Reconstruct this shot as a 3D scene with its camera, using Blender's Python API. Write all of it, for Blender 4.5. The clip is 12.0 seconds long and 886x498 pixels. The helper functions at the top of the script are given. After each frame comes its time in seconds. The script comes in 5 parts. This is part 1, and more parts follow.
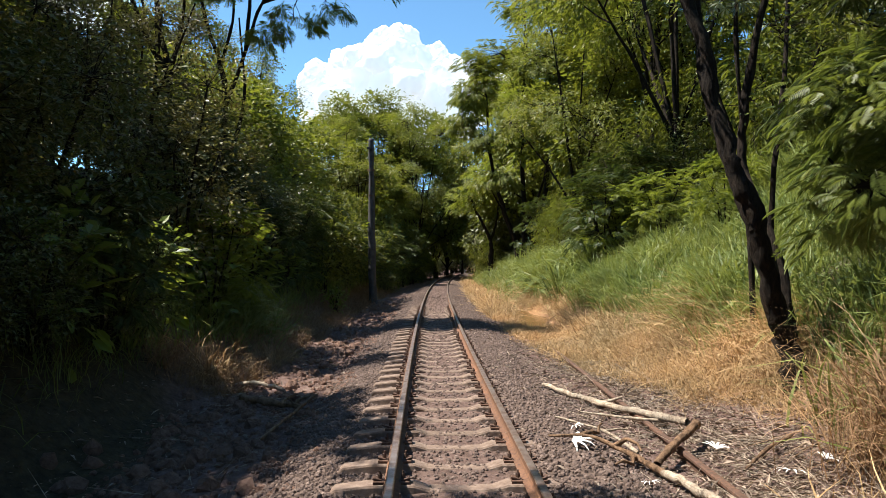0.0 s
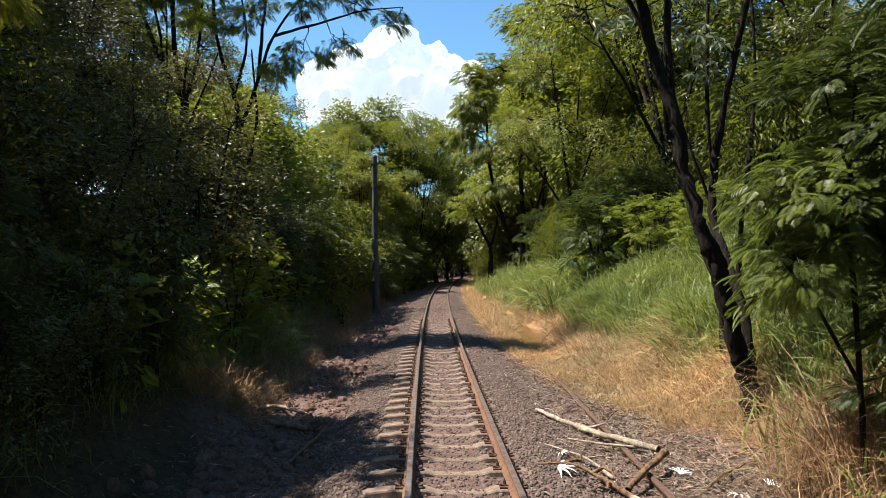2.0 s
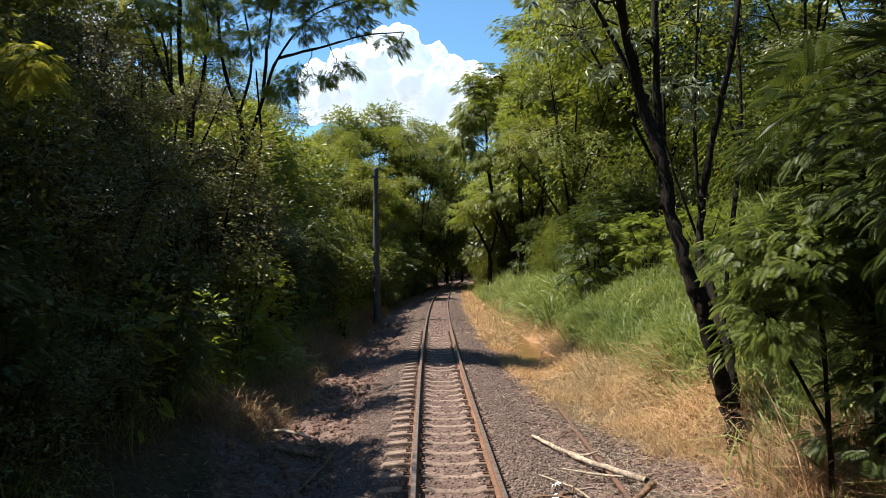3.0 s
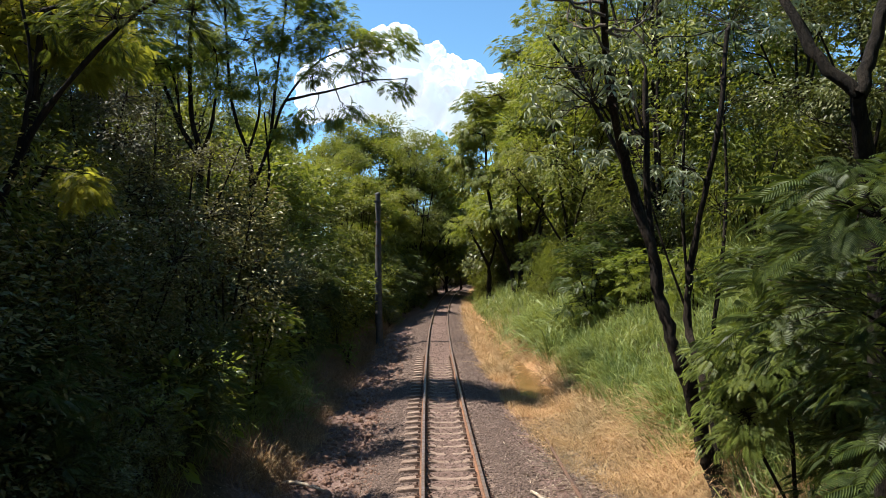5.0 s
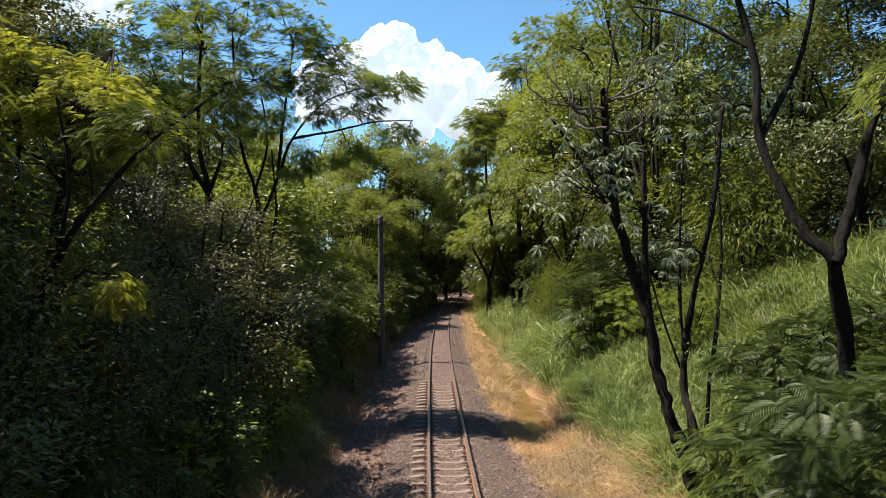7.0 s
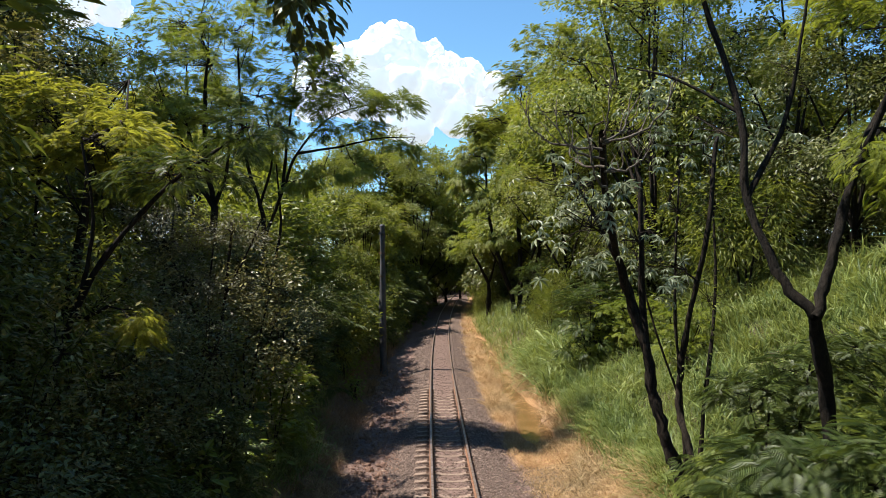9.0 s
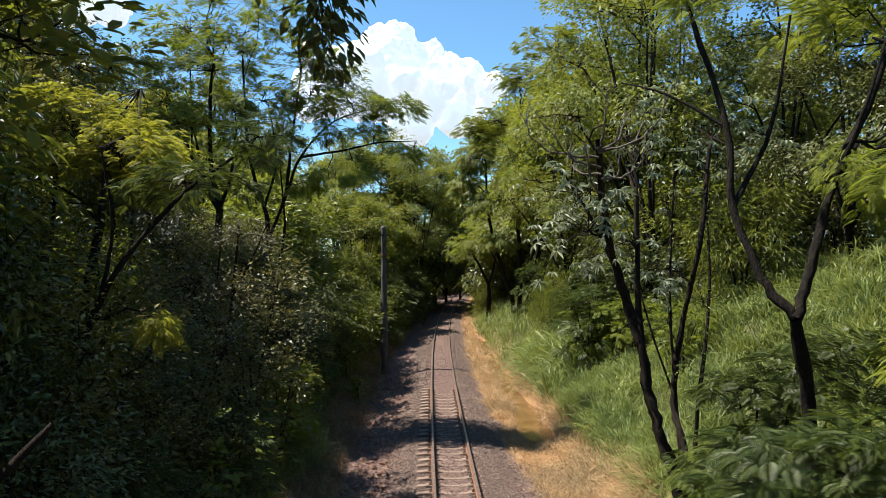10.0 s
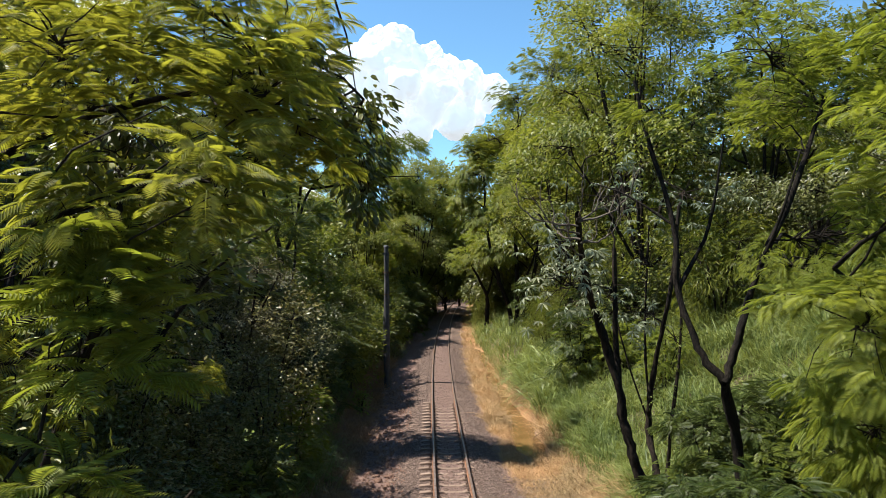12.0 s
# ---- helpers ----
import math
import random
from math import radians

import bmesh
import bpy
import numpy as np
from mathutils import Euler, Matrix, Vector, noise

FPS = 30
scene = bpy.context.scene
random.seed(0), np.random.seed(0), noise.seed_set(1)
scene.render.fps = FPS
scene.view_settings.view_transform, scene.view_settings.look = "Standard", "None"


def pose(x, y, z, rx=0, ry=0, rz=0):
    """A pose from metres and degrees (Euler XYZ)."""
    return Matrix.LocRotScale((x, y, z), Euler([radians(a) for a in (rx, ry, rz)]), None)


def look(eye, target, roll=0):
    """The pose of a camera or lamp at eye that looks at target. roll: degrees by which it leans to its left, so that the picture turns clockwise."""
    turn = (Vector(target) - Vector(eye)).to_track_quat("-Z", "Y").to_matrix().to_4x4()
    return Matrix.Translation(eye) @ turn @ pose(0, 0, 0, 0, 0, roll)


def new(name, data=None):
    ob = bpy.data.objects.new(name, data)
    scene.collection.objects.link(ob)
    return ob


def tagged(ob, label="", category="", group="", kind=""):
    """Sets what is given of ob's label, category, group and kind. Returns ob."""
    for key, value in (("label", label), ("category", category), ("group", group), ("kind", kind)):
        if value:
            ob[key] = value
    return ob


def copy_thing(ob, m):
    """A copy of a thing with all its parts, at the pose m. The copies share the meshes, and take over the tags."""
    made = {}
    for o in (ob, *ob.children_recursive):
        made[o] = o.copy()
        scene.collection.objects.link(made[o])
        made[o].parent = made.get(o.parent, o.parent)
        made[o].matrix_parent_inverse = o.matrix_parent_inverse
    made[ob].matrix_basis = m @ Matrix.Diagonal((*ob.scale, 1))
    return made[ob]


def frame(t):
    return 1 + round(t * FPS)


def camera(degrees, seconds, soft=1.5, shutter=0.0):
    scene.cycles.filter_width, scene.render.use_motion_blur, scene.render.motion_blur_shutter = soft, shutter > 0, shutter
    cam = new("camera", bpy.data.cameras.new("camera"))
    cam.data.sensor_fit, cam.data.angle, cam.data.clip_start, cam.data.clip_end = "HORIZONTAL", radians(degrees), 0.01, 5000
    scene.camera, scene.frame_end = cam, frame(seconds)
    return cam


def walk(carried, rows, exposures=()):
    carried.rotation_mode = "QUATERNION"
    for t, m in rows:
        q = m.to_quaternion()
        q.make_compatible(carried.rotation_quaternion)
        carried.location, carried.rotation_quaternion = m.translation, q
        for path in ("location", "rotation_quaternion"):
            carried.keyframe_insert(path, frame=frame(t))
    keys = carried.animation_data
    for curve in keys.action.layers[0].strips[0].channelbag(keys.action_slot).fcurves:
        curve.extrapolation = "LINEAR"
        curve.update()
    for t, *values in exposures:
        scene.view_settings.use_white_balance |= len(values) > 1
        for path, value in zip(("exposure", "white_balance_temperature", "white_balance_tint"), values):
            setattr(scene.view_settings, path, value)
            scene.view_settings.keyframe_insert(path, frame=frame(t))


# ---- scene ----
cam = camera(66.2, 12.0, soft=0.85)
METRES, EYE, TILT, LEAN, TURN = 7.86, 1.695, 1.1, 0.0, 0.0
EXPOSURE = 1.3
ROWS = [
    (0.0, 0.0, 0.0, 0.0, 0.0, 0.0, -0.0),
    (0.5, -0.0025, -0.037, 0.0096, -0.01, -0.01, -0.0),
    (1.0, -0.0052, -0.0733, 0.0245, -0.01, -0.0, 0.01),
    (1.5, -0.0076, -0.1103, 0.0448, -0.02, -0.01, 0.01),
    (2.0, -0.0082, -0.1457, 0.0796, -0.03, -0.02, 0.0),
    (2.5, -0.0094, -0.1801, 0.1147, -0.05, -0.02, 0.0),
    (3.0, -0.0096, -0.2109, 0.1502, -0.05, -0.03, 0.0),
    (5.0, -0.0243, -0.3095, 0.3024, -0.18, -0.09, -0.05),
    (5.5, -0.029, -0.3281, 0.343, -0.21, -0.12, -0.07),
    (6.0, -0.0354, -0.3436, 0.3848, -0.23, -0.17, -0.06),
    (6.5, -0.0405, -0.3592, 0.4178, -0.26, -0.2, -0.07),
    (7.0, -0.0449, -0.3786, 0.4592, -0.3, -0.24, -0.06),
    (7.5, -0.049, -0.4024, 0.4931, -0.32, -0.28, -0.08),
    (9.5, -0.0597, -0.4527, 0.5236, -0.39, -0.33, -0.07),
    (10.0, -0.0635, -0.486, 0.5287, -0.4, -0.31, -0.07),
    (10.5, -0.066, -0.5255, 0.5429, -0.39, -0.26, -0.05),
    (11.0, -0.0682, -0.5792, 0.5759, -0.43, -0.24, -0.07),
    (11.5, -0.0689, -0.6328, 0.6073, -0.42, -0.19, -0.09),
    (12.0, -0.0712, -0.6992, 0.6443, -0.47, -0.15, -0.14),
]
walk(cam, [(t, pose(0, 0, EYE, TILT, LEAN, TURN) @ pose(METRES * x, METRES * y, METRES * z, 90 + pitch, roll, yaw)) for t, x, y, z, yaw, pitch, roll in ROWS], exposures=[(0.0, EXPOSURE), (12.0, EXPOSURE)])

# ---- light ----
SUN = Vector((-1.0, 0.12, 1.75)).normalized()
world = bpy.data.worlds.new("sky_world")
scene.world = world
world.use_nodes = True
wn = world.node_tree
sky = wn.nodes.new("ShaderNodeTexSky")
sky.sky_type, sky.sun_disc = "NISHITA", False
sky.sun_elevation = math.asin(SUN.z)
sky.sun_rotation = math.atan2(SUN.x, SUN.y)
sky.air_density, sky.dust_density, sky.ozone_density = 1.0, 0.0, 1.0
clear = wn.nodes.new("ShaderNodeMix")
clear.data_type, clear.blend_type = "RGBA", "MULTIPLY"
clear.inputs[0].default_value = 1.0
clear.inputs[7].default_value = (0.68, 0.98, 1.10, 1)  # the air's deep blue over red soil country
wn.links.new(sky.outputs[0], clear.inputs[6])
wn.links.new(clear.outputs[2], wn.nodes["Background"].inputs[0])
wn.nodes["Background"].inputs[1].default_value = 0.078
sun_data = bpy.data.lights.new("sun", "SUN")
sun_data.energy, sun_data.angle, sun_data.color = 5.0, radians(0.55), (1.0, 0.94, 0.84)
sun = new("sun", sun_data)
sun.matrix_world = look(SUN * 60, (0, 0, 0))


# ---- materials ----
def material(name):
    m = bpy.data.materials.new(name)
    m.use_nodes = True
    nt = m.node_tree
    return m, nt, nt.nodes["Principled BSDF"]


def add(nt, kind, **values):
    n = nt.nodes.new(kind)
    for key, value in values.items():
        n.inputs[key.replace("_", " ")].default_value = value
    return n


def noise_of(nt, scale, detail=4.0, rough=0.6, coords="Object"):
    c = nt.nodes.new("ShaderNodeTexCoord")
    n = add(nt, "ShaderNodeTexNoise", Scale=scale, Detail=detail, Roughness=rough)
    nt.links.new(c.outputs[coords], n.inputs["Vector"])
    return n.outputs["Fac"]


def ramp(nt, source, stops):
    r = nt.nodes.new("ShaderNodeValToRGB")
    while len(r.color_ramp.elements) < len(stops):
        r.color_ramp.elements.new(0.5)
    for e, (p, c) in zip(r.color_ramp.elements, stops):
        e.position, e.color = p, (*c, 1)
    nt.links.new(source, r.inputs[0])
    return r.outputs[0]


def mix(nt, fac, a, b, how="MIX"):
    n = nt.nodes.new("ShaderNodeMix")
    n.data_type, n.blend_type = "RGBA", how
    for sock, v in ((n.inputs[0], fac), (n.inputs[6], a), (n.inputs[7], b)):
        if isinstance(v, (int, float)):
            sock.default_value = v
        elif isinstance(v, tuple):
            sock.default_value = (*v, 1)
        else:
            nt.links.new(v, sock)
    return n.outputs[2]


def bump(nt, bsdf, height, strength=0.5, distance=0.02):
    b = add(nt, "ShaderNodeBump", Strength=strength, Distance=distance)
    nt.links.new(height, b.inputs["Height"])
    nt.links.new(b.outputs[0], bsdf.inputs["Normal"])


def leaf_material(name, dark, light, glow, rough=0.45, through_light=0.28):
    """Foliage: a glossy upper face and light passing through the blade; every leaf has its own tone."""
    m, nt, p = material(name)
    geo = nt.nodes.new("ShaderNodeNewGeometry")
    c1 = ramp(nt, geo.outputs["Random Per Island"], [(0.0, dark), (0.75, light), (1.0, tuple(1.25 * v for v in light))])
    patch = ramp(nt, noise_of(nt, 0.55, 3.0), [(0.3, (0.72, 0.8, 0.75)), (0.7, (1.2, 1.12, 0.95))])
    col = mix(nt, 1.0, c1, patch, "MULTIPLY")
    nt.links.new(col, p.inputs["Base Color"])
    p.inputs["Roughness"].default_value = rough
    p.inputs["Specular IOR Level"].default_value = 0.3
    tr = nt.nodes.new("ShaderNodeBsdfTranslucent")
    nt.links.new(mix(nt, 1.0, patch, glow, "MULTIPLY"), tr.inputs["Color"])
    ms = nt.nodes.new("ShaderNodeMixShader")
    ms.inputs[0].default_value = through_light
    nt.links.new(p.outputs[0], ms.inputs[1])
    nt.links.new(tr.outputs[0], ms.inputs[2])
    nt.links.new(ms.outputs[0], nt.nodes["Material Output"].inputs["Surface"])
    return m


def bark_material(name, dark, light, scale=9.0):
    m, nt, p = material(name)
    c = nt.nodes.new("ShaderNodeTexCoord")
    mp = nt.nodes.new("ShaderNodeMapping")
    mp.inputs["Scale"].default_value = (1, 1, 0.25)
    nt.links.new(c.outputs["Object"], mp.inputs["Vector"])
    n = add(nt, "ShaderNodeTexNoise", Scale=scale * 2.5, Detail=6.0, Roughness=0.7)
    nt.links.new(mp.outputs[0], n.inputs["Vector"])
    big = noise_of(nt, 2.2, 3.0)
    col = ramp(nt, n.outputs["Fac"], [(0.35, dark), (0.68, light)])
    col = mix(nt, 1.0, col, ramp(nt, big, [(0.35, (0.7, 0.7, 0.68)), (0.7, (1.25, 1.2, 1.1))]), "MULTIPLY")
    nt.links.new(col, p.inputs["Base Color"])
    p.inputs["Roughness"].default_value = 0.9
    p.inputs["Specular IOR Level"].default_value = 0.15
    bump(nt, p, n.outputs["Fac"], 1.0, 0.05)
    return m


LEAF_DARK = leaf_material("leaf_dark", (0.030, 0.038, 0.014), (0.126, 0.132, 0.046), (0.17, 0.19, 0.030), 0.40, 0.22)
LEAF_DUSK = leaf_material("leaf_dusk", (0.020, 0.024, 0.014), (0.112, 0.108, 0.064), (0.16, 0.15, 0.045), 0.55, 0.16)
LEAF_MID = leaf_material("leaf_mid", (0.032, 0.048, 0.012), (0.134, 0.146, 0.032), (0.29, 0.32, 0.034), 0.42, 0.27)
LEAF_FEATHER = leaf_material("leaf_feather", (0.048, 0.070, 0.011), (0.142, 0.168, 0.025), (0.34, 0.39, 0.040), 0.6, 0.38)
LEAF_GOLD = leaf_material("leaf_gold", (0.054, 0.066, 0.011), (0.158, 0.162, 0.025), (0.40, 0.40, 0.042), 0.6, 0.44)
LEAF_CANOPY = leaf_material("leaf_canopy", (0.048, 0.064, 0.011), (0.160, 0.176, 0.030), (0.32, 0.35, 0.038), 0.46, 0.31)
LEAF_SUNNY = leaf_material("leaf_sunny", (0.042, 0.070, 0.014), (0.145, 0.172, 0.028), (0.34, 0.40, 0.038), 0.55, 0.34)
# Darker than leaf_soft: shade of the low inner fronds put into the leaf colour.
LEAF_FERN_SHADE = leaf_material("leaf_fern_shade", (0.018, 0.032, 0.009), (0.056, 0.078, 0.017), (0.12, 0.155, 0.022), 0.5, 0.25)
LEAF_OLIVE = leaf_material("leaf_olive", (0.070, 0.066, 0.024), (0.21, 0.19, 0.075), (0.22, 0.20, 0.05), 0.40, 0.22)
LEAF_GREY = leaf_material("leaf_grey", (0.10, 0.12, 0.085), (0.28, 0.31, 0.24), (0.14, 0.18, 0.08), 0.42, 0.2)
LEAF_SOFT = leaf_material("leaf_soft", (0.042, 0.064, 0.015), (0.128, 0.156, 0.038), (0.27, 0.32, 0.05), 0.46, 0.32)
LEAF_FRESH = leaf_material("leaf_fresh", (0.07, 0.11, 0.02), (0.16, 0.21, 0.04), (0.30, 0.36, 0.05), 0.42, 0.32)
GRASS_GREEN = leaf_material("grass_green", (0.034, 0.068, 0.018), (0.190, 0.228, 0.074), (0.26, 0.29, 0.065), 0.5, 0.33)
GRASS_DRY = leaf_material("grass_dry", (0.17, 0.092, 0.046), (0.53, 0.365, 0.212), (0.36, 0.22, 0.10), 0.7, 0.22)
GRASS_BROWN = leaf_material("grass_brown", (0.13, 0.075, 0.045), (0.34, 0.215, 0.135), (0.22, 0.12, 0.055), 0.7, 0.25)
LITTER = leaf_material("leaf_litter", (0.065, 0.045, 0.040), (0.36, 0.285, 0.255), (0.12, 0.08, 0.05), 0.75, 0.1)
BARK_DARK = bark_material("bark_dark", (0.008, 0.006, 0.0045), (0.036, 0.027, 0.021))
BARK_BLACK = bark_material("bark_black", (0.006, 0.005, 0.004), (0.024, 0.019, 0.015))
BARK_GREY = bark_material("bark_grey", (0.055, 0.045, 0.038), (0.21, 0.18, 0.155))
DEAD_WOOD = bark_material("dead_wood", (0.22, 0.17, 0.13), (0.52, 0.44, 0.36), 6.0)
STICK_BROWN = bark_material("stick_brown", (0.09, 0.055, 0.035), (0.27, 0.17, 0.11), 6.0)


def ground_material():
    m, nt, p = material("ground_soil")
    fine, mid, wide = noise_of(nt, 42.0, 5.0, 0.7), noise_of(nt, 9.0, 4.0), noise_of(nt, 0.8, 3.0)
    vor = add(nt, "ShaderNodeTexVoronoi", Scale=19.0)
    c = nt.nodes.new("ShaderNodeTexCoord")
    nt.links.new(c.outputs["Object"], vor.inputs["Vector"])
    stone = ramp(nt, vor.outputs["Color"], [(0.2, (0.058, 0.042, 0.035)), (0.8, (0.155, 0.115, 0.097))])
    stone = mix(nt, 1.0, stone, ramp(nt, wide, [(0.3, (0.8, 0.75, 0.72)), (0.7, (1.15, 1.08, 1.02))]), "MULTIPLY")
    soil = ramp(nt, mid, [(0.3, (0.078, 0.046, 0.037)), (0.55, (0.150, 0.096, 0.080)), (0.75, (0.24, 0.172, 0.148))])
    straw = ramp(nt, fine, [(0.3, (0.19, 0.095, 0.045)), (0.7, (0.42, 0.25, 0.125))])
    humus_shade = ramp(nt, mid, [(0.3, (0.030, 0.024, 0.014)), (0.7, (0.085, 0.066, 0.036))])
    for_attr = []
    for name in ("gravel", "straw", "humus_shade"):
        a = nt.nodes.new("ShaderNodeAttribute")
        a.attribute_name = name
        for_attr.append(a.outputs["Fac"])
    col = mix(nt, for_attr[2], soil, humus_shade)
    col = mix(nt, for_attr[1], col, straw)
    col = mix(nt, for_attr[0], col, stone)
    nt.links.new(col, p.inputs["Base Color"])
    p.inputs["Roughness"].default_value = 0.95
    p.inputs["Specular IOR Level"].default_value = 0.2
    bump(nt, p, mix(nt, 0.5, fine, vor.outputs["Distance"]), 0.9, 0.05)
    return m


def stone_material():
    m, nt, p = material("ballast_stone")
    geo = nt.nodes.new("ShaderNodeNewGeometry")
    col = ramp(nt, geo.outputs["Random Per Island"], [(0.0, (0.042, 0.030, 0.026)), (0.6, (0.104, 0.077, 0.066)), (0.93, (0.165, 0.126, 0.110)), (1.0, (0.33, 0.27, 0.235))])
    col = mix(nt, 1.0, col, ramp(nt, noise_of(nt, 0.9, 4.0), [(0.3, (0.78, 0.70, 0.66)), (0.7, (1.12, 1.02, 0.96))]), "MULTIPLY")
    col = mix(nt, 0.45, col, ramp(nt, noise_of(nt, 60.0, 4.0), [(0.3, (0.075, 0.048, 0.038)), (0.7, (0.23, 0.16, 0.128))]))
    nt.links.new(col, p.inputs["Base Color"])
    p.inputs["Roughness"].default_value = 0.92
    return m


def sleeper_material():
    m, nt, p = material("stained_concrete")
    oi = nt.nodes.new("ShaderNodeObjectInfo")
    base = ramp(nt, noise_of(nt, 14.0, 6.0, 0.7), [(0.3, (0.100, 0.064, 0.047)), (0.55, (0.19, 0.136, 0.105)), (0.75, (0.29, 0.225, 0.182))])
    tone = ramp(nt, oi.outputs["Random"], [(0.0, (0.78, 0.74, 0.70)), (1.0, (1.15, 1.12, 1.1))])
    col = mix(nt, 1.0, base, tone, "MULTIPLY")
    nt.links.new(col, p.inputs["Base Color"])
    p.inputs["Roughness"].default_value = 0.9
    bump(nt, p, noise_of(nt, 60.0, 5.0, 0.7), 0.5, 0.01)
    return m


def rust_material(name="rusty_steel", dark=(0.070, 0.033, 0.020), light=(0.205, 0.102, 0.053)):
    m, nt, p = material(name)
    col = ramp(nt, noise_of(nt, 22.0, 6.0, 0.7), [(0.3, dark), (0.7, light)])
    col = mix(nt, 1.0, col, ramp(nt, noise_of(nt, 1.3, 3.0), [(0.3, (0.75, 0.75, 0.78)), (0.7, (1.2, 1.1, 1.0))]), "MULTIPLY")
    nt.links.new(col, p.inputs["Base Color"])
    p.inputs["Roughness"].default_value = 0.8
    p.inputs["Metallic"].default_value = 0.1
    bump(nt, p, noise_of(nt, 80.0, 4.0), 0.3, 0.004)
    return m


def worn_steel_material():
    m, nt, p = material("worn_rail_head")
    n = noise_of(nt, 9.0, 5.0, 0.65)
    col = ramp(nt, n, [(0.35, (0.19, 0.115, 0.08)), (0.65, (0.36, 0.28, 0.235))])
    nt.links.new(col, p.inputs["Base Color"])
    p.inputs["Metallic"].default_value = 0.75
    nt.links.new(ramp(nt, n, [(0.3, (0.55, 0.55, 0.55)), (0.7, (0.33, 0.33, 0.33))]), p.inputs["Roughness"])
    return m


def cloud_material():
    m, nt, p = material("cloud_white")
    p.inputs["Base Color"].default_value = (0.70, 0.71, 0.73, 1)
    p.inputs["Roughness"].default_value = 1.0
    p.inputs["Specular IOR Level"].default_value = 0.0
    # Weak emission whitens the billows facing the camera, in place of sunlight.
    p.inputs["Emission Color"].default_value = (0.80, 0.88, 1.0, 1)
    p.inputs["Emission Strength"].default_value = 0.27
    return m


def clod_material():
    m, nt, p = material("earth_clod")
    col = ramp(nt, noise_of(nt, 16.0, 6.0, 0.75), [(0.3, (0.10, 0.052, 0.036)), (0.7, (0.27, 0.16, 0.115))])
    nt.links.new(col, p.inputs["Base Color"])
    p.inputs["Roughness"].default_value = 0.97
    bump(nt, p, noise_of(nt, 45.0, 5.0, 0.75), 1.0, 0.04)
    return m


CLOD = clod_material()
SOIL, STONE, CONCRETE = ground_material(), stone_material(), sleeper_material()
RUST, HEAD, CLOUD = rust_material(), worn_steel_material(), cloud_material()
RUST_DARK = rust_material("dark_rusty_iron", (0.045, 0.026, 0.018), (0.15, 0.08, 0.05))
rng = np.random.default_rng(7)


# ---- mesh helpers ----
def mesh_of(name, verts, faces, mats, index=None, smooth=False):
    """A mesh from an array of corners and a list of arrays of faces (triangles and quads apart)."""
    me = bpy.data.meshes.new(name)
    verts = np.asarray(verts, np.float32).reshape(-1, 3)
    faces = [np.asarray(f, np.int32) for f in faces if len(f)]
    me.vertices.add(len(verts))
    me.vertices.foreach_set("co", verts.ravel())
    loops = np.concatenate([f.ravel() for f in faces])
    sizes = np.concatenate([np.full(len(f), f.shape[1], np.int32) for f in faces])
    me.loops.add(len(loops))
    me.loops.foreach_set("vertex_index", loops)
    me.polygons.add(len(sizes))
    me.polygons.foreach_set("loop_start", np.concatenate([[0], np.cumsum(sizes)[:-1]]).astype(np.int32))
    if index is not None:
        me.polygons.foreach_set("material_index", np.asarray(index, np.int32))
    me.polygons.foreach_set("use_smooth", np.full(len(sizes), smooth))
    for m in (mats if isinstance(mats, (list, tuple)) else [mats]):
        me.materials.append(m)
    me.update(calc_edges=True)
    me.validate()
    return me


def part(name, me, parent, label=""):
    ob = new(name, me)
    ob.parent = parent
    return tagged(ob, label)


def empty(name, at):
    e = new(name)
    e.empty_display_size = 0.2
    e.location = at
    return e


class Wood:
    """Collects tapered tubes along bent lines."""

    def __init__(self):
        self.v, self.f, self.n = [], [], 0

    def tube(self, pts, radii, sides=6):
        pts = np.asarray(pts, float)
        n = len(pts)
        radii = np.interp(np.linspace(0, 1, n), np.linspace(0, 1, len(radii)), radii)
        tang = np.gradient(pts, axis=0)
        tang /= np.linalg.norm(tang, axis=1)[:, None] + 1e-9
        ref = np.array([1.0, 0.1, 0.0]) if abs(tang[0][0]) < 0.8 else np.array([0.0, 1.0, 0.1])
        a = np.cross(tang, ref)
        a /= np.linalg.norm(a, axis=1)[:, None] + 1e-9
        b = np.cross(tang, a)
        ang = np.linspace(0, 2 * np.pi, sides, endpoint=False)
        wob = 1 + 0.17 * rng.standard_normal((n, sides)) * (sides > 5)
        ring = pts[:, None] + (radii[:, None] * wob)[..., None] * (np.cos(ang)[None, :, None] * a[:, None] + np.sin(ang)[None, :, None] * b[:, None])
        self.v.append(ring.reshape(-1, 3))
        i = np.arange((n - 1) * sides)
        r, s = i // sides, i % sides
        q = np.stack([r * sides + s, r * sides + (s + 1) % sides, (r + 1) * sides + (s + 1) % sides, (r + 1) * sides + s], 1) + self.n
        self.f.append(q)
        self.n += n * sides

    def mesh(self, name, mat, origin=(0, 0, 0)):
        return mesh_of(name, np.concatenate(self.v) - np.asarray(origin), [np.concatenate(self.f)], mat, smooth=True)


def bent(a, b, n=6, sag=0.0, jitter=0.08):
    """A wandering line from a to b."""
    a, b = np.asarray(a, float), np.asarray(b, float)
    t = np.linspace(0, 1, n)[:, None]
    p = a + (b - a) * t
    w = np.sin(np.pi * t) * np.linalg.norm(b - a)
    p = p + w * jitter * rng.standard_normal(3) + w * jitter * 0.5 * rng.standard_normal((n, 3))
    p[:, 2] += sag * (w[:, 0])
    return p


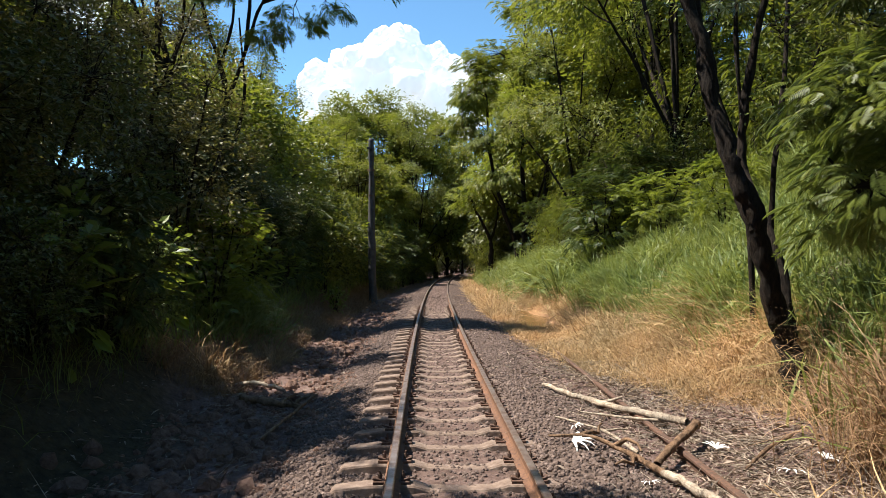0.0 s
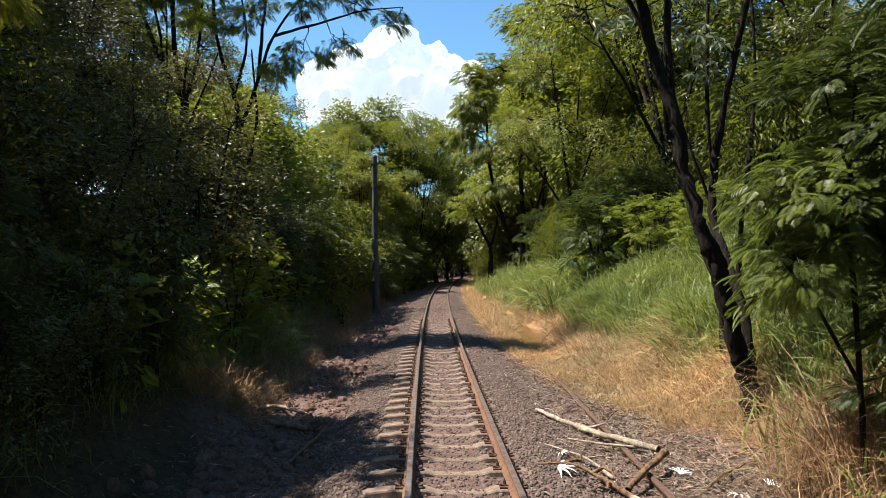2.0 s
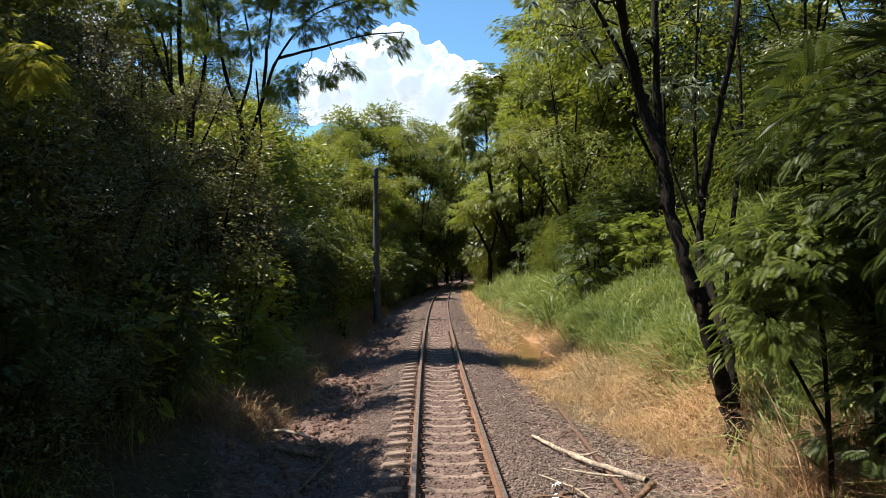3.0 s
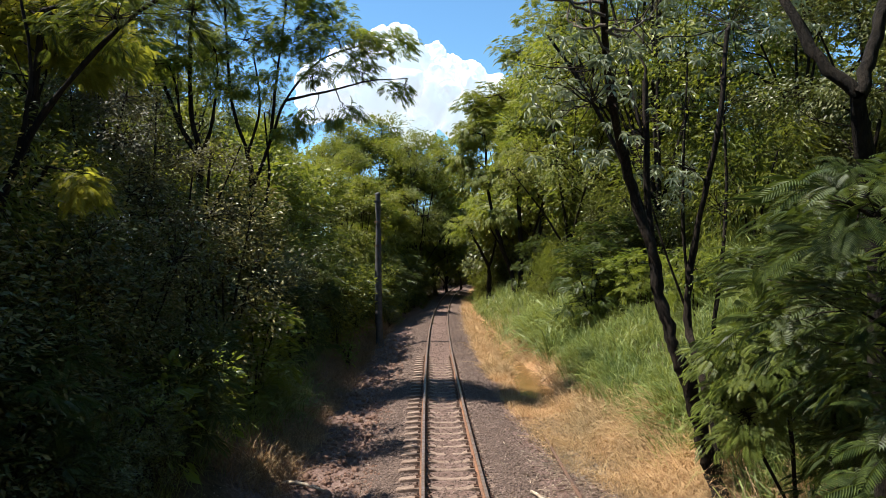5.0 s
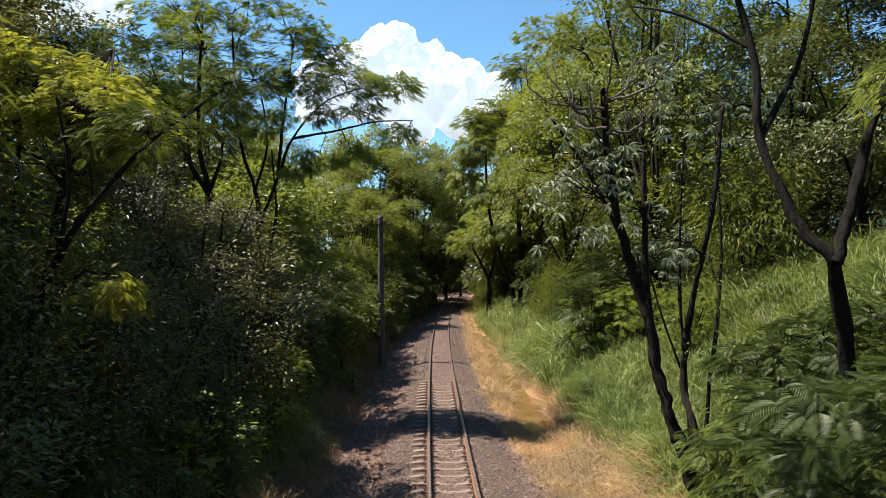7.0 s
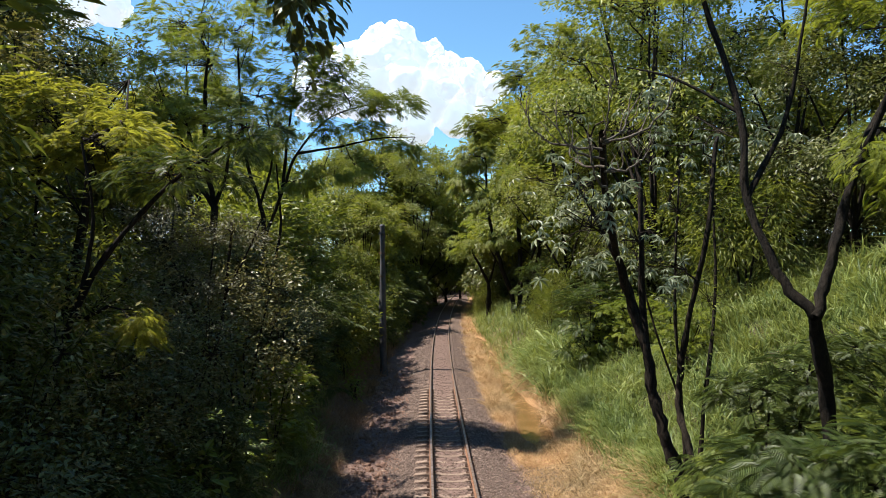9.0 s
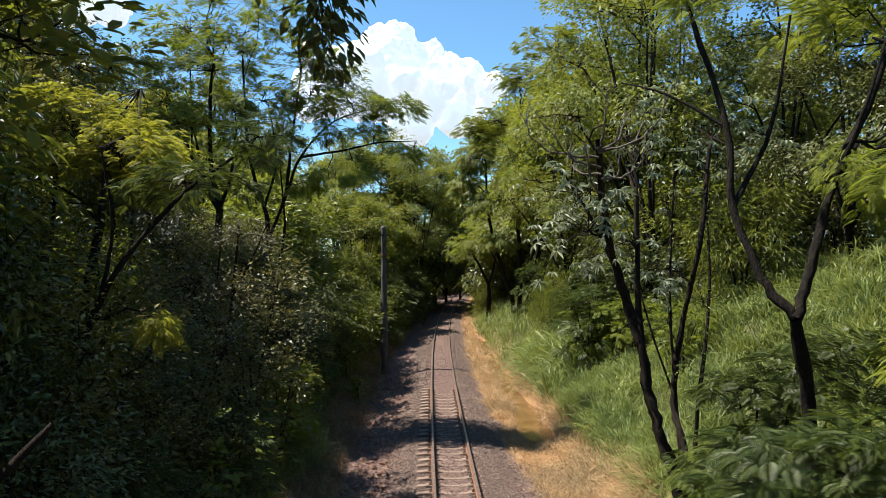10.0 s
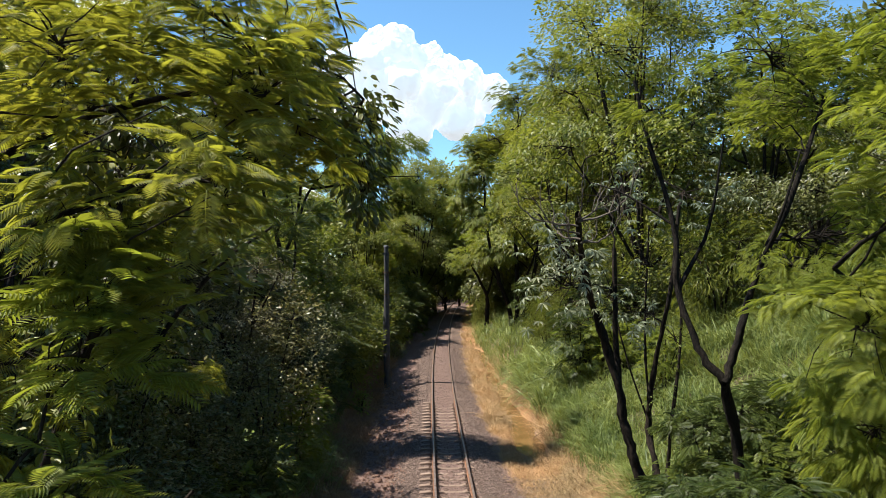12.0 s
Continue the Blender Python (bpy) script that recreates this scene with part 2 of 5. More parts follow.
def smooth_line(pts, k=5):
    """More points along a line of corners, rounded at them."""
    p = np.asarray(pts, float)
    q = np.vstack([2 * p[0] - p[1], p, 2 * p[-1] - p[-2]])
    out = []
    for i in range(1, len(q) - 2):
        for t in np.linspace(0, 1, k, endpoint=False):
            out.append(0.5 * (2 * q[i] + (q[i + 1] - q[i - 1]) * t + (2 * q[i - 1] - 5 * q[i] + 4 * q[i + 1] - q[i + 2]) * t * t + (3 * q[i] - q[i - 1] - 3 * q[i + 1] + q[i + 2]) * t ** 3))
    out.append(p[-1])
    return np.array(out)


# leaf shapes, one long, along x, with z as their upper side
BROAD = (np.array([[0, 0, 0], [0.45, 0.24, 0.06], [1, 0, -0.10], [0.45, -0.24, 0.06]], float), np.array([[0, 1, 2], [0, 2, 3]]))
OVAL = (np.array([[0, 0, 0], [0.25, 0.2, 0.05], [0.62, 0.23, 0.05], [1, 0, -0.08], [0.62, -0.23, 0.05], [0.25, -0.2, 0.05]], float), np.array([[0, 1, 2], [0, 2, 3], [0, 3, 4], [0, 4, 5]]))


def palm_shape():
    """A hand-shaped leaf of seven hanging fingers."""
    v, f = [], []
    for k in range(7):
        a = radians(-150 + 50 * k)
        d, w = np.array([math.cos(a), math.sin(a)]), np.array([-math.sin(a), math.cos(a)]) * 0.13
        n = len(v)
        v += [[0, 0, 0], [*(d * 0.5 + w), -0.12], [*(d * 0.9), -0.55], [*(d * 0.5 - w), -0.12]]
        f += [[n, n + 1, n + 2], [n, n + 2, n + 3]]
    return np.array(v), np.array(f)


PALM = palm_shape()
SLIM = (np.array([[0, 0, 0], [0.4, 0.11, 0.05], [1, 0, -0.22], [0.4, -0.11, 0.05]], float), np.array([[0, 1, 2], [0, 2, 3]]))


def frond_shape(pairs, leaflets=0, wide=0.042):
    """A twice-feathered leaf: a stalk with pairs of side ribs, each a narrow blade or a row of leaflets."""
    v, f = [[0, 0.006, 0], [0, -0.006, 0], [0.55, 0, -0.05], [1.0, 0, -0.28]], [[0, 1, 2], [0, 2, 3]]

    def droop(x):
        return 0.14 * x - 0.42 * x * x
    for i in range(pairs):
        s = 0.16 + 0.84 * i / (pairs - 1)
        length = 0.40 * (math.sin(math.pi * (0.22 + 0.62 * s)) ** 0.8)
        for side in (1, -1):
            dx, dy = math.cos(radians(58)), side * math.sin(radians(58))
            o = np.array([s, 0, droop(s)])
            d = np.array([dx, dy, -0.18]) * length
            across = np.array([-dy * side, dx * side, 0]) * 1.0
            if leaflets:
                for j in range(leaflets):
                    u = 0.12 + 0.88 * j / (leaflets - 1)
                    q = o + d * u - np.array([0, 0, 0.08 * u * u * length])
                    w = 0.050 * math.sin(math.pi * (0.25 + 0.6 * u))
                    for k in (1, -1):
                        n = len(v)
                        v += [list(q - d * 0.02), list(q + across * w * k + d * 0.08), list(q + d * 0.14)]
                        f += [[n, n + 1, n + 2]]
            else:
                n = len(v)
                v += [list(o), list(o + d * 0.5 + across * wide), list(o + d - np.array([0, 0, 0.05])), list(o + d * 0.5 - across * wide)]
                f += [[n, n + 1, n + 2], [n, n + 2, n + 3]]
    return np.array(v), np.array(f)


FROND, FROND_MID, FROND_FAR = frond_shape(13, 0, 0.027), frond_shape(7, 0, 0.055), frond_shape(4, 0, 0.08)


def blade_shape(droop=0.5, wide=1.0):
    v, f = [], []
    for i, (w, s) in enumerate(((0.016 * wide, 0.0), (0.018 * wide, 0.35), (0.011 * wide, 0.72))):
        x, z = droop * s ** 2.2, s - 0.35 * droop * s ** 2.5
        v += [[x, w, z], [x, -w, z]]
    v.append([droop, 0, 1 - 0.35 * droop - 0.12 * droop])
    f = [[0, 1, 3], [0, 3, 2], [2, 3, 5], [2, 5, 4], [4, 5, 6]]
    return np.array(v), np.array(f)


def scatter(shape, at, along, up, size):
    """Copies of a shape at many places: along is its x, up about its z."""
    v, f = shape
    along = along / (np.linalg.norm(along, axis=1)[:, None] + 1e-9)
    side = np.cross(up, along)
    side /= np.linalg.norm(side, axis=1)[:, None] + 1e-9
    top = np.cross(along, side)
    m = np.stack([along, side, top], 1) * size[:, None, None]
    verts = at[:, None] + np.einsum("vk,nkj->nvj", v, m)
    faces = f[None] + (np.arange(len(at)) * len(v))[:, None, None]
    return verts.reshape(-1, 3), faces.reshape(-1, f.shape[1])


def leaves_round(clumps, shape, per, spread, size, centre, flat=0.6, hang=-0.15, wild=0.7):
    """Leaves in a spray about each clump: a tilted, drooping fan of its own, facing up and out of the crown."""
    k = len(clumps)
    out = clumps - np.asarray(centre)
    out /= np.linalg.norm(out, axis=1)[:, None] + 1e-6
    face = np.array([0, 0, 1.0]) + 0.38 * out + 0.28 * rng.standard_normal((k, 3))
    face /= np.linalg.norm(face, axis=1)[:, None]
    a = np.cross(face, rng.standard_normal((k, 3)))
    a /= np.linalg.norm(a, axis=1)[:, None] + 1e-9
    b = np.cross(face, a)
    big = spread * rng.uniform(0.6, 1.25, k) * (0.75 if len(shape[0]) > 8 else 1.6)
    n = k * per
    if len(shape[0]) > 8:
        wild = 0.5 * wild
    c, out, face, a, b, big = (np.repeat(q, per, 0) for q in (clumps, out, face, a, b, big))
    th, r = rng.uniform(0, 2 * np.pi, n), np.sqrt(rng.uniform(0, 1, n))
    ray = np.cos(th)[:, None] * a + np.sin(th)[:, None] * b
    at = c + ray * (r * big)[:, None] + face * (flat * 0.7 * big * rng.standard_normal(n))[:, None]
    at[:, 2] -= 0.3 * big * r * r
    along = 0.8 * ray + 0.45 * out + wild * 0.45 * rng.standard_normal((n, 3)) + np.array([0, 0, hang])
    up = face + 0.4 * wild * rng.standard_normal((n, 3))
    return scatter(shape, at, along, up, size * rng.uniform(0.65, 1.3, n))


def tree(name, label, base, stems, blobs, shape, per, spread, size, leaf, bark, category="tree", group="", twig=0.018, flat=0.6, hang=-0.15):
    """A tree or shrub: stems as lines with end radii, limbs to each mass of the crown, twigs to each clump, and leaves."""
    wood, at = Wood(), np.asarray(base, float)
    lines = []
    for pts, r0, r1 in stems:
        line = smooth_line(pts, 5)
        line[1:-1] += rng.normal(0, 0.16, (len(line) - 2, 3)) * np.linspace(r0, r1, len(line))[1:-1, None]
        lines.append(line)
        wood.tube(line, (r0, (r0 + r1) / 2, r1), 9)
    allp = np.concatenate(lines)
    v_all, f_all, nv = [], [], 0
    mid = np.mean([b[:3] for b in blobs], 0)
    for x, y, z, rx, ry, rz, count in blobs:
        c = np.array([x, y, z], float)
        d = np.linalg.norm(allp - c, axis=1) + 0.9 * np.maximum(0, allp[:, 2] - (z - 0.35 * rz))
        root = allp[np.argmin(d)]
        dist = np.linalg.norm(c - root)
        limb = bent(root, c, 7, 0.06, 0.09)
        wood.tube(limb, (twig * (1.2 + 0.55 * dist), twig * 1.1), 6)
        for _ in range(2 if dist > 1.0 else 0):
            near = allp[np.argsort(d)[rng.integers(0, min(6, len(d)))]]
            tip = c + rng.uniform(-0.7, 0.7, 3) * np.array([rx, ry, rz])
            wood.tube(bent(near, tip, 7, 0.05, 0.10), (twig * (0.7 + 0.35 * dist), twig * 0.5), 5)
        dirs = rng.standard_normal((count, 3))
        dirs /= np.linalg.norm(dirs, axis=1)[:, None]
        rad = rng.uniform(0.25, 1.0, count) ** 0.45 * rng.uniform(0.8, 1.15, count)
        clumps = c + dirs * rad[:, None] * np.array([rx, ry, rz])
        for k in range(count):
            start = limb[rng.integers(3, 7)]
            wood.tube(bent(start, clumps[k], 4, 0.05, 0.10), (twig * 0.8, twig * 0.25), 4)
        v, f = leaves_round(clumps, shape, per, spread, size, 0.6 * c + 0.4 * mid - np.array([0, 0, 0.3 * rz]), flat, hang)
        v_all.append(v)
        f_all.append(f + nv)
        nv += len(v)
    e = empty(name, base)
    tagged(e, label, category, group)
    part("trunk", wood.mesh("trunk", bark, at), e)
    part("crown", mesh_of("crown", np.concatenate(v_all) - at, [np.concatenate(f_all)], leaf), e)
    return e


# ---- the lie of the land ----
def track_x(y):
    y = np.asarray(y, float)
    return -0.29 + np.where(y < 36, 0.00046, 0.00070) * (y - 36) ** 2


def hills(x, y, k):
    """Cheap smooth unevenness of about -1 to 1 at a size of 1/k metres."""
    return (np.sin(1.7 * k * x + 1.3 * np.sin(0.9 * k * y)) + np.sin(1.1 * k * y + 1.7 * np.sin(1.3 * k * x + 2.0)) + np.sin(2.3 * k * (x + y) + 0.7)) / 3


def ditch(x, y):
    """How deep in the wet ditch beside the straw a place lies: 1 at its bed, 0 outside."""
    mid = np.interp(y, [16, 21, 30, 39, 60], [3.15, 2.85, 2.72, 2.58, 2.5]) + 0.10 * np.sin(0.9 * y) + 0.05 * np.sin(2.3 * y)
    half = np.interp(y, [17, 18.4, 20, 23, 27, 36, 44, 47], [0.0, 0.25, 0.42, 0.38, 0.16, 0.12, 0.08, 0.0]) + 0.05 * np.sin(1.7 * y + 1)
    return np.clip((half + 0.28 - np.abs(x - mid)) / 0.28, 0, 1) * ((y > 17) & (y < 47))


def height(x, y):
    x, y = np.asarray(x, float), np.asarray(y, float)
    u = x - track_x(np.minimum(y, 110))
    left = np.interp(-u, [0, 0.4, 0.5, 1.15, 1.9, 3.4, 3.8, 8.6, 20, 80, 400], [-0.052, -0.056, -0.078, -0.075, -0.27, -0.34, -0.25, 3.9, 5.0, 6.0, 6.0])
    right = np.interp(u, [0, 0.4, 0.5, 0.6, 0.75, 1.2, 1.7, 2.6, 3.2, 3.75, 4.15, 4.7, 6.6, 9, 12, 20, 80, 400], [-0.052, -0.056, -0.078, -0.05, -0.005, -0.012, -0.12, -0.13, -0.03, 0.16, 0.62, 1.02, 2.2, 3.8, 5.2, 6.5, 8.0, 8.0])
    z = np.where(u < 0, left, right)
    au = np.abs(u)
    z = z + 0.085 * np.clip((y - 25.5) / 1.5, 0, 1) * np.clip((1.1 - au) / 0.3, 0, 1)
    rough = np.interp(au, [0, 1.2, 1.8, 3.2, 6, 12], [0.006, 0.012, 0.05, 0.06, 0.22, 0.5])
    z = z + np.interp(-u, [1.3, 1.9, 3.2, 4.2], [0, 0.085, 0.10, 0]) * (hills(x + 7, y, 1.9) + 0.5 * hills(x, y + 5, 5.2))
    wet = ditch(x, y)
    z = z * (1 - wet) - 0.34 * wet
    return z + rough * hills(x, y, 0.9) + 0.35 * rough * hills(x + 3, y - 8, 3.1)


def build_ground():
    xs = np.concatenate([[-3000, -900, -300, -120, -60, -35], np.arange(-22, -8, 0.8), np.arange(-8, 8, 0.14), np.arange(8, 24, 0.8), [35, 60, 120, 300, 900, 3000]])
    ys = np.concatenate([[-3000, -900, -300, -120, -60, -30, -18], np.arange(-12, 2, 0.6), np.arange(2, 32, 0.16), np.arange(32, 70, 0.5), np.arange(70, 130, 1.5), [150, 200, 300, 600, 1200, 3500]])
    gx, gy = np.meshgrid(xs, ys)
    gz = height(gx, gy)
    n, m = len(xs), len(ys)
    i = np.arange((m - 1) * (n - 1))
    r, c = i // (n - 1), i % (n - 1)
    q = np.stack([r * n + c, r * n + c + 1, (r + 1) * n + c + 1, (r + 1) * n + c], 1)
    me = mesh_of("ground", np.stack([gx, gy, gz], -1), [q], SOIL, smooth=True)
    u = (gx - track_x(np.minimum(gy, 110))).ravel()
    x, y = gx.ravel(), gy.ravel()
    wob = 0.25 * hills(x, y, 1.2) + 0.12 * hills(x, y, 4.0)
    gravel = np.clip((1.75 + wob - np.where(u > 0, u, -u * 0.95)) / 0.35, 0, 1)
    gravel *= 1 - 0.75 * np.clip((0.5 - np.abs(u)) / 0.12, 0, 1)
    straw = np.clip((u - np.interp(y, [5, 7, 9, 11, 15, 40], [3.95, 3.65, 3.0, 2.35, 1.85, 1.65]) + wob) / 0.4, 0, 1) * np.clip((4.2 + 2 * wob - u) / 0.8, 0, 1)
    # Bank humus; at the near left foot it also paints the shade under shrubs.
    humus_shade = np.clip((-u - np.interp(y, [8, 11], [2.7, 4.3]) + wob) / 0.7, 0, 1) + np.clip((u - 4.2 + wob) / 0.8, 0, 1)
    for name, val in (("gravel", gravel), ("straw", straw), ("humus_shade", np.clip(humus_shade, 0, 1))):
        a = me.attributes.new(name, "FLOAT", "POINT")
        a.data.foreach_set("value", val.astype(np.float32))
    tagged(new("ground", me), "brown stony cutting floor with grassy and wooded banks", "ground", kind="structure")


build_ground()


def water_material():
    m, nt, p = material("muddy_water")
    nt.links.new(ramp(nt, noise_of(nt, 1.3, 5.0), [(0.3, (0.095, 0.050, 0.017)), (0.7, (0.165, 0.092, 0.036))]), p.inputs["Base Color"])
    p.inputs["Roughness"].default_value = 0.22
    bump(nt, p, noise_of(nt, 7.0, 3.0), 0.12, 0.02)
    return m


def ditch_water():
    ys = np.linspace(17, 47, 121)
    xs = np.linspace(1.7, 4.2, 26)
    gx, gy = np.meshgrid(xs, ys)
    n = len(xs)
    i = np.arange((len(ys) - 1) * (n - 1))
    r, c = i // (n - 1), i % (n - 1)
    q = np.stack([r * n + c, r * n + c + 1, (r + 1) * n + c + 1, (r + 1) * n + c], 1)
    q = q[(ditch(gx, gy).ravel()[q] > 0.12).all(1)]
    tagged(new("water", mesh_of("water", np.stack([gx, gy, np.full_like(gx, -0.16)], -1), [q], water_material())), "shallow muddy brown water in a trackside ditch", "water", kind="structure")


ditch_water()


# ---- clouds ----
def cloud(label, blobs, seed, fine=3, many=5):
    """A heap of billows far off: places in metres at the cloud's distance."""
    r = random.Random(seed)
    bm = bmesh.new()
    for x, y, z, rad in blobs:
        for k in range(many):
            f = 1.0 if k == 0 else r.uniform(0.2, 0.55)
            o = Vector((0, 0, 0)) if k == 0 else Vector((r.uniform(-1, 1), r.uniform(-1, 0.2), r.uniform(-0.3, 1))).normalized() * rad * (0.95 - 0.35 * f)
            bmesh.ops.create_icosphere(bm, subdivisions=fine, radius=rad * f, matrix=Matrix.Translation(Vector((x, y, z)) + o))
    for v in bm.verts:
        p = v.co * 0.011
        d = noise.noise(p) * 30 + noise.noise(p * 2.7) * 13 + noise.noise(p * 6.3) * 7 + noise.noise(p * 14) * 3
        v.co += v.normal * d
    me = bpy.data.meshes.new("cloud")
    bm.to_mesh(me)
    bm.free()
    me.materials.append(CLOUD)
    me.polygons.foreach_set("use_smooth", [True] * len(me.polygons))
    tagged(new("cloud", me), label, "cloud", "clouds", kind="structure")


K = 2600 / 1203.0


def far_blob(px, up, rad):
    return ((px - 784) * K, 2600.0, up * K, rad * K)


cloud("bright white cumulus cloud with grey base in blue sky", [far_blob(*b) for b in (
    (700, 365, 50), (650, 345, 42), (745, 345, 45), (700, 310, 70), (790, 325, 40), (835, 315, 36), (870, 295, 28), (770, 285, 50), (612, 335, 36), (572, 322, 30), (640, 285, 34), (735, 240, 42), (815, 260, 38), (600, 290, 42), (560, 310, 30), (670, 330, 60), (560, 270, 30))], 3, 4, 9)
cloud("long low white cloud bank near the horizon", [far_blob(px, 60 + 40 * math.sin(px * 0.013), 62 + 22 * math.sin(px * 0.031)) for px in range(-900, 560, 85)], 5)
cloud("long low white cloud bank near the horizon", [far_blob(px, 20 + 40 * math.sin(px * 0.011), 55 + 22 * math.sin(px * 0.027)) for px in range(1150, 2500, 90)], 6)
cloud("large white cloud high above the trees", [far_blob(px, up, r) for px, up, r in ((60, 470, 60), (-30, 490, 80), (130, 455, 45), (-130, 470, 90), (210, 445, 30), (-60, 420, 60))], 8)


# ---- railway track ----
GAUGE, PITCH = 1.065, 0.555


def rail_profile():
    half = [(0.065, 0.0), (0.065, 0.010), (0.020, 0.026), (0.008, 0.045), (0.008, 0.095), (0.030, 0.106), (0.033, 0.112), (0.032, 0.132), (0.024, 0.140)]
    return [(x, z) for x, z in half] + [(-x, z) for x, z in reversed(half)]


def rail_mesh(name, offset, y0, y1, step, mats, line=track_x, lift=0.0):
    prof = np.array(rail_profile())
    ys = np.arange(y0, y1, step)
    cx = line(ys)
    slope = np.gradient(cx, ys)
    nrm = np.stack([np.ones_like(ys), -slope], 1) / np.sqrt(1 + slope ** 2)[:, None]
    n, k = len(ys), len(prof)
    v = np.zeros((n, k, 3))
    v[:, :, 0] = cx[:, None] + nrm[:, 0:1] * (offset + prof[None, :, 0])
    v[:, :, 1] = ys[:, None] + nrm[:, 1:2] * (offset + prof[None, :, 0])
    v[:, :, 2] = prof[None, :, 1] + lift
    i = np.arange((n - 1) * k)
    r, s = i // k, i % k
    q = np.stack([r * k + s, (r + 1) * k + s, (r + 1) * k + (s + 1) % k, r * k + (s + 1) % k], 1)
    index = (s == k // 2 - 1).astype(int) | (s == k // 2 - 2) | (s == k // 2)
    caps = np.array([np.arange(k)[::-1], (n - 1) * k + np.arange(k)])
    return mesh_of(name, v, [q[:, ::-1], caps], mats, np.concatenate([index, [0, 0]]))


track = tagged(empty("railway_track", (0, 0, 0)), "single narrow rusty railway track on brown ballast", "railway track", kind="structure")
part("rail", rail_mesh("rail", -GAUGE / 2, -14, 125, 0.75, [RUST, HEAD]), track, "rusty steel rail with worn grey head")
part("rail", rail_mesh("rail", GAUGE / 2, -14, 125, 0.75, [RUST, HEAD]), track, "rusty steel rail with worn grey head")


def sleeper_mesh():
    """A concrete sleeper: raised seats under the rails, a lower middle and sloping ends."""
    st = [(-1.0, -0.055, 0.075), (-0.97, -0.030, 0.085), (-0.72, 0.0, 0.088), (-0.36, 0.002, 0.088), (-0.25, -0.035, 0.080), (0.0, -0.042, 0.075),
          (0.25, -0.035, 0.080), (0.36, 0.002, 0.088), (0.72, 0.0, 0.088), (0.97, -0.030, 0.085), (1.0, -0.055, 0.075)]
    v, f = [], []
    for x, z, w in st:
        v += [(x, -w - 0.03, -0.2), (x, -w, z - 0.014), (x, -w + 0.012, z), (x, w - 0.012, z), (x, w, z - 0.014), (x, w + 0.03, -0.2)]
    for i in range(len(st) - 1):
        for j in range(5):
            a = i * 6 + j
            f.append((a, a + 6, a + 7, a + 1))
    me = bpy.data.meshes.new("sleeper")
    me.from_pydata(v, [], f + [tuple(range(6)), tuple(range(len(v) - 1, len(v) - 7, -1))])
    bm = bmesh.new()
    bm.from_mesh(me)
    bmesh.ops.recalc_face_normals(bm, faces=bm.faces)
    bm.to_mesh(me)
    bm.free()
    me.materials.append(CONCRETE)
    return me


def clip_mesh():
    """A rail fastening: a base block, a bent spring clip and a bolt with its nut."""
    bm = bmesh.new()
    bmesh.ops.create_cube(bm, size=1, matrix=Matrix.Translation((0, 0, 0.012)) @ Matrix.Diagonal((0.085, 0.11, 0.024, 1)))
    bmesh.ops.create_cube(bm, size=1, matrix=Matrix.Translation((-0.012, 0, 0.033)) @ Matrix.Rotation(0.25, 4, "Y") @ Matrix.Diagonal((0.07, 0.07, 0.018, 1)))
    bmesh.ops.create_cone(bm, cap_ends=True, segments=6, radius1=0.02, radius2=0.018, depth=0.03, matrix=Matrix.Translation((0.008, 0, 0.055)))
    bmesh.ops.create_cone(bm, cap_ends=True, segments=6, radius1=0.010, radius2=0.008, depth=0.03, matrix=Matrix.Translation((0.008, 0, 0.08)))
    bmesh.ops.bevel(bm, geom=[e for e in bm.edges if e.calc_length() > 0.06], offset=0.004, segments=1, affect="EDGES")
    me = bpy.data.meshes.new("rail_clip")
    bm.to_mesh(me)
    bm.free()
    me.materials.append(RUST_DARK)
    return me


def lay_sleepers():
    me, clip = sleeper_mesh(), clip_mesh()
    for i in range(200):
        y = 0.85 + PITCH * (i - 22)
        s = part("sleeper", me, track)
        s.location = (float(track_x(y)) + rng.normal(0, 0.012), y + rng.normal(0, 0.012), -0.004 + rng.normal(0, 0.004))
        slope = 2 * (0.00046 if y < 36 else 0.0007) * (y - 36)
        s.rotation_euler = (0, rng.normal(0, 0.003), -slope + rng.normal(0, 0.008))
        if y < 26:
            for x in (-GAUGE / 2 - 0.098, -GAUGE / 2 + 0.098, GAUGE / 2 - 0.098, GAUGE / 2 + 0.098):
                c = part("rail_clip", clip, s)
                c.location = (x, 0, 0.0)
                c.rotation_euler = (0, 0, math.pi if (x + GAUGE / 2) * (x - GAUGE / 2) < 0 and x < 0 or x > GAUGE / 2 else 0)


lay_sleepers()


# ---- ballast ----
def stone_shape(kind):
    if kind:
        bm = bmesh.new()
        bmesh.ops.create_icosphere(bm, subdivisions=1, radius=0.5)
        for v in bm.verts:
            v.co *= rng.uniform(0.72, 1.2)
        v = np.array([v.co[:] for v in bm.verts])
        f = np.array([[w.index for w in face.verts] for face in bm.faces])
        bm.free()
        return v, f
    v = np.array([[1, 0, 0], [-1, 0, 0], [0, 1, 0], [0, -1, 0], [0, 0, 1], [0, 0, -1]]) * 0.5 * rng.uniform(0.7, 1.2, (6, 1))
    return v, np.array([[0, 2, 4], [2, 1, 4], [1, 3, 4], [3, 0, 4], [2, 0, 5], [1, 2, 5], [3, 1, 5], [0, 3, 5]])


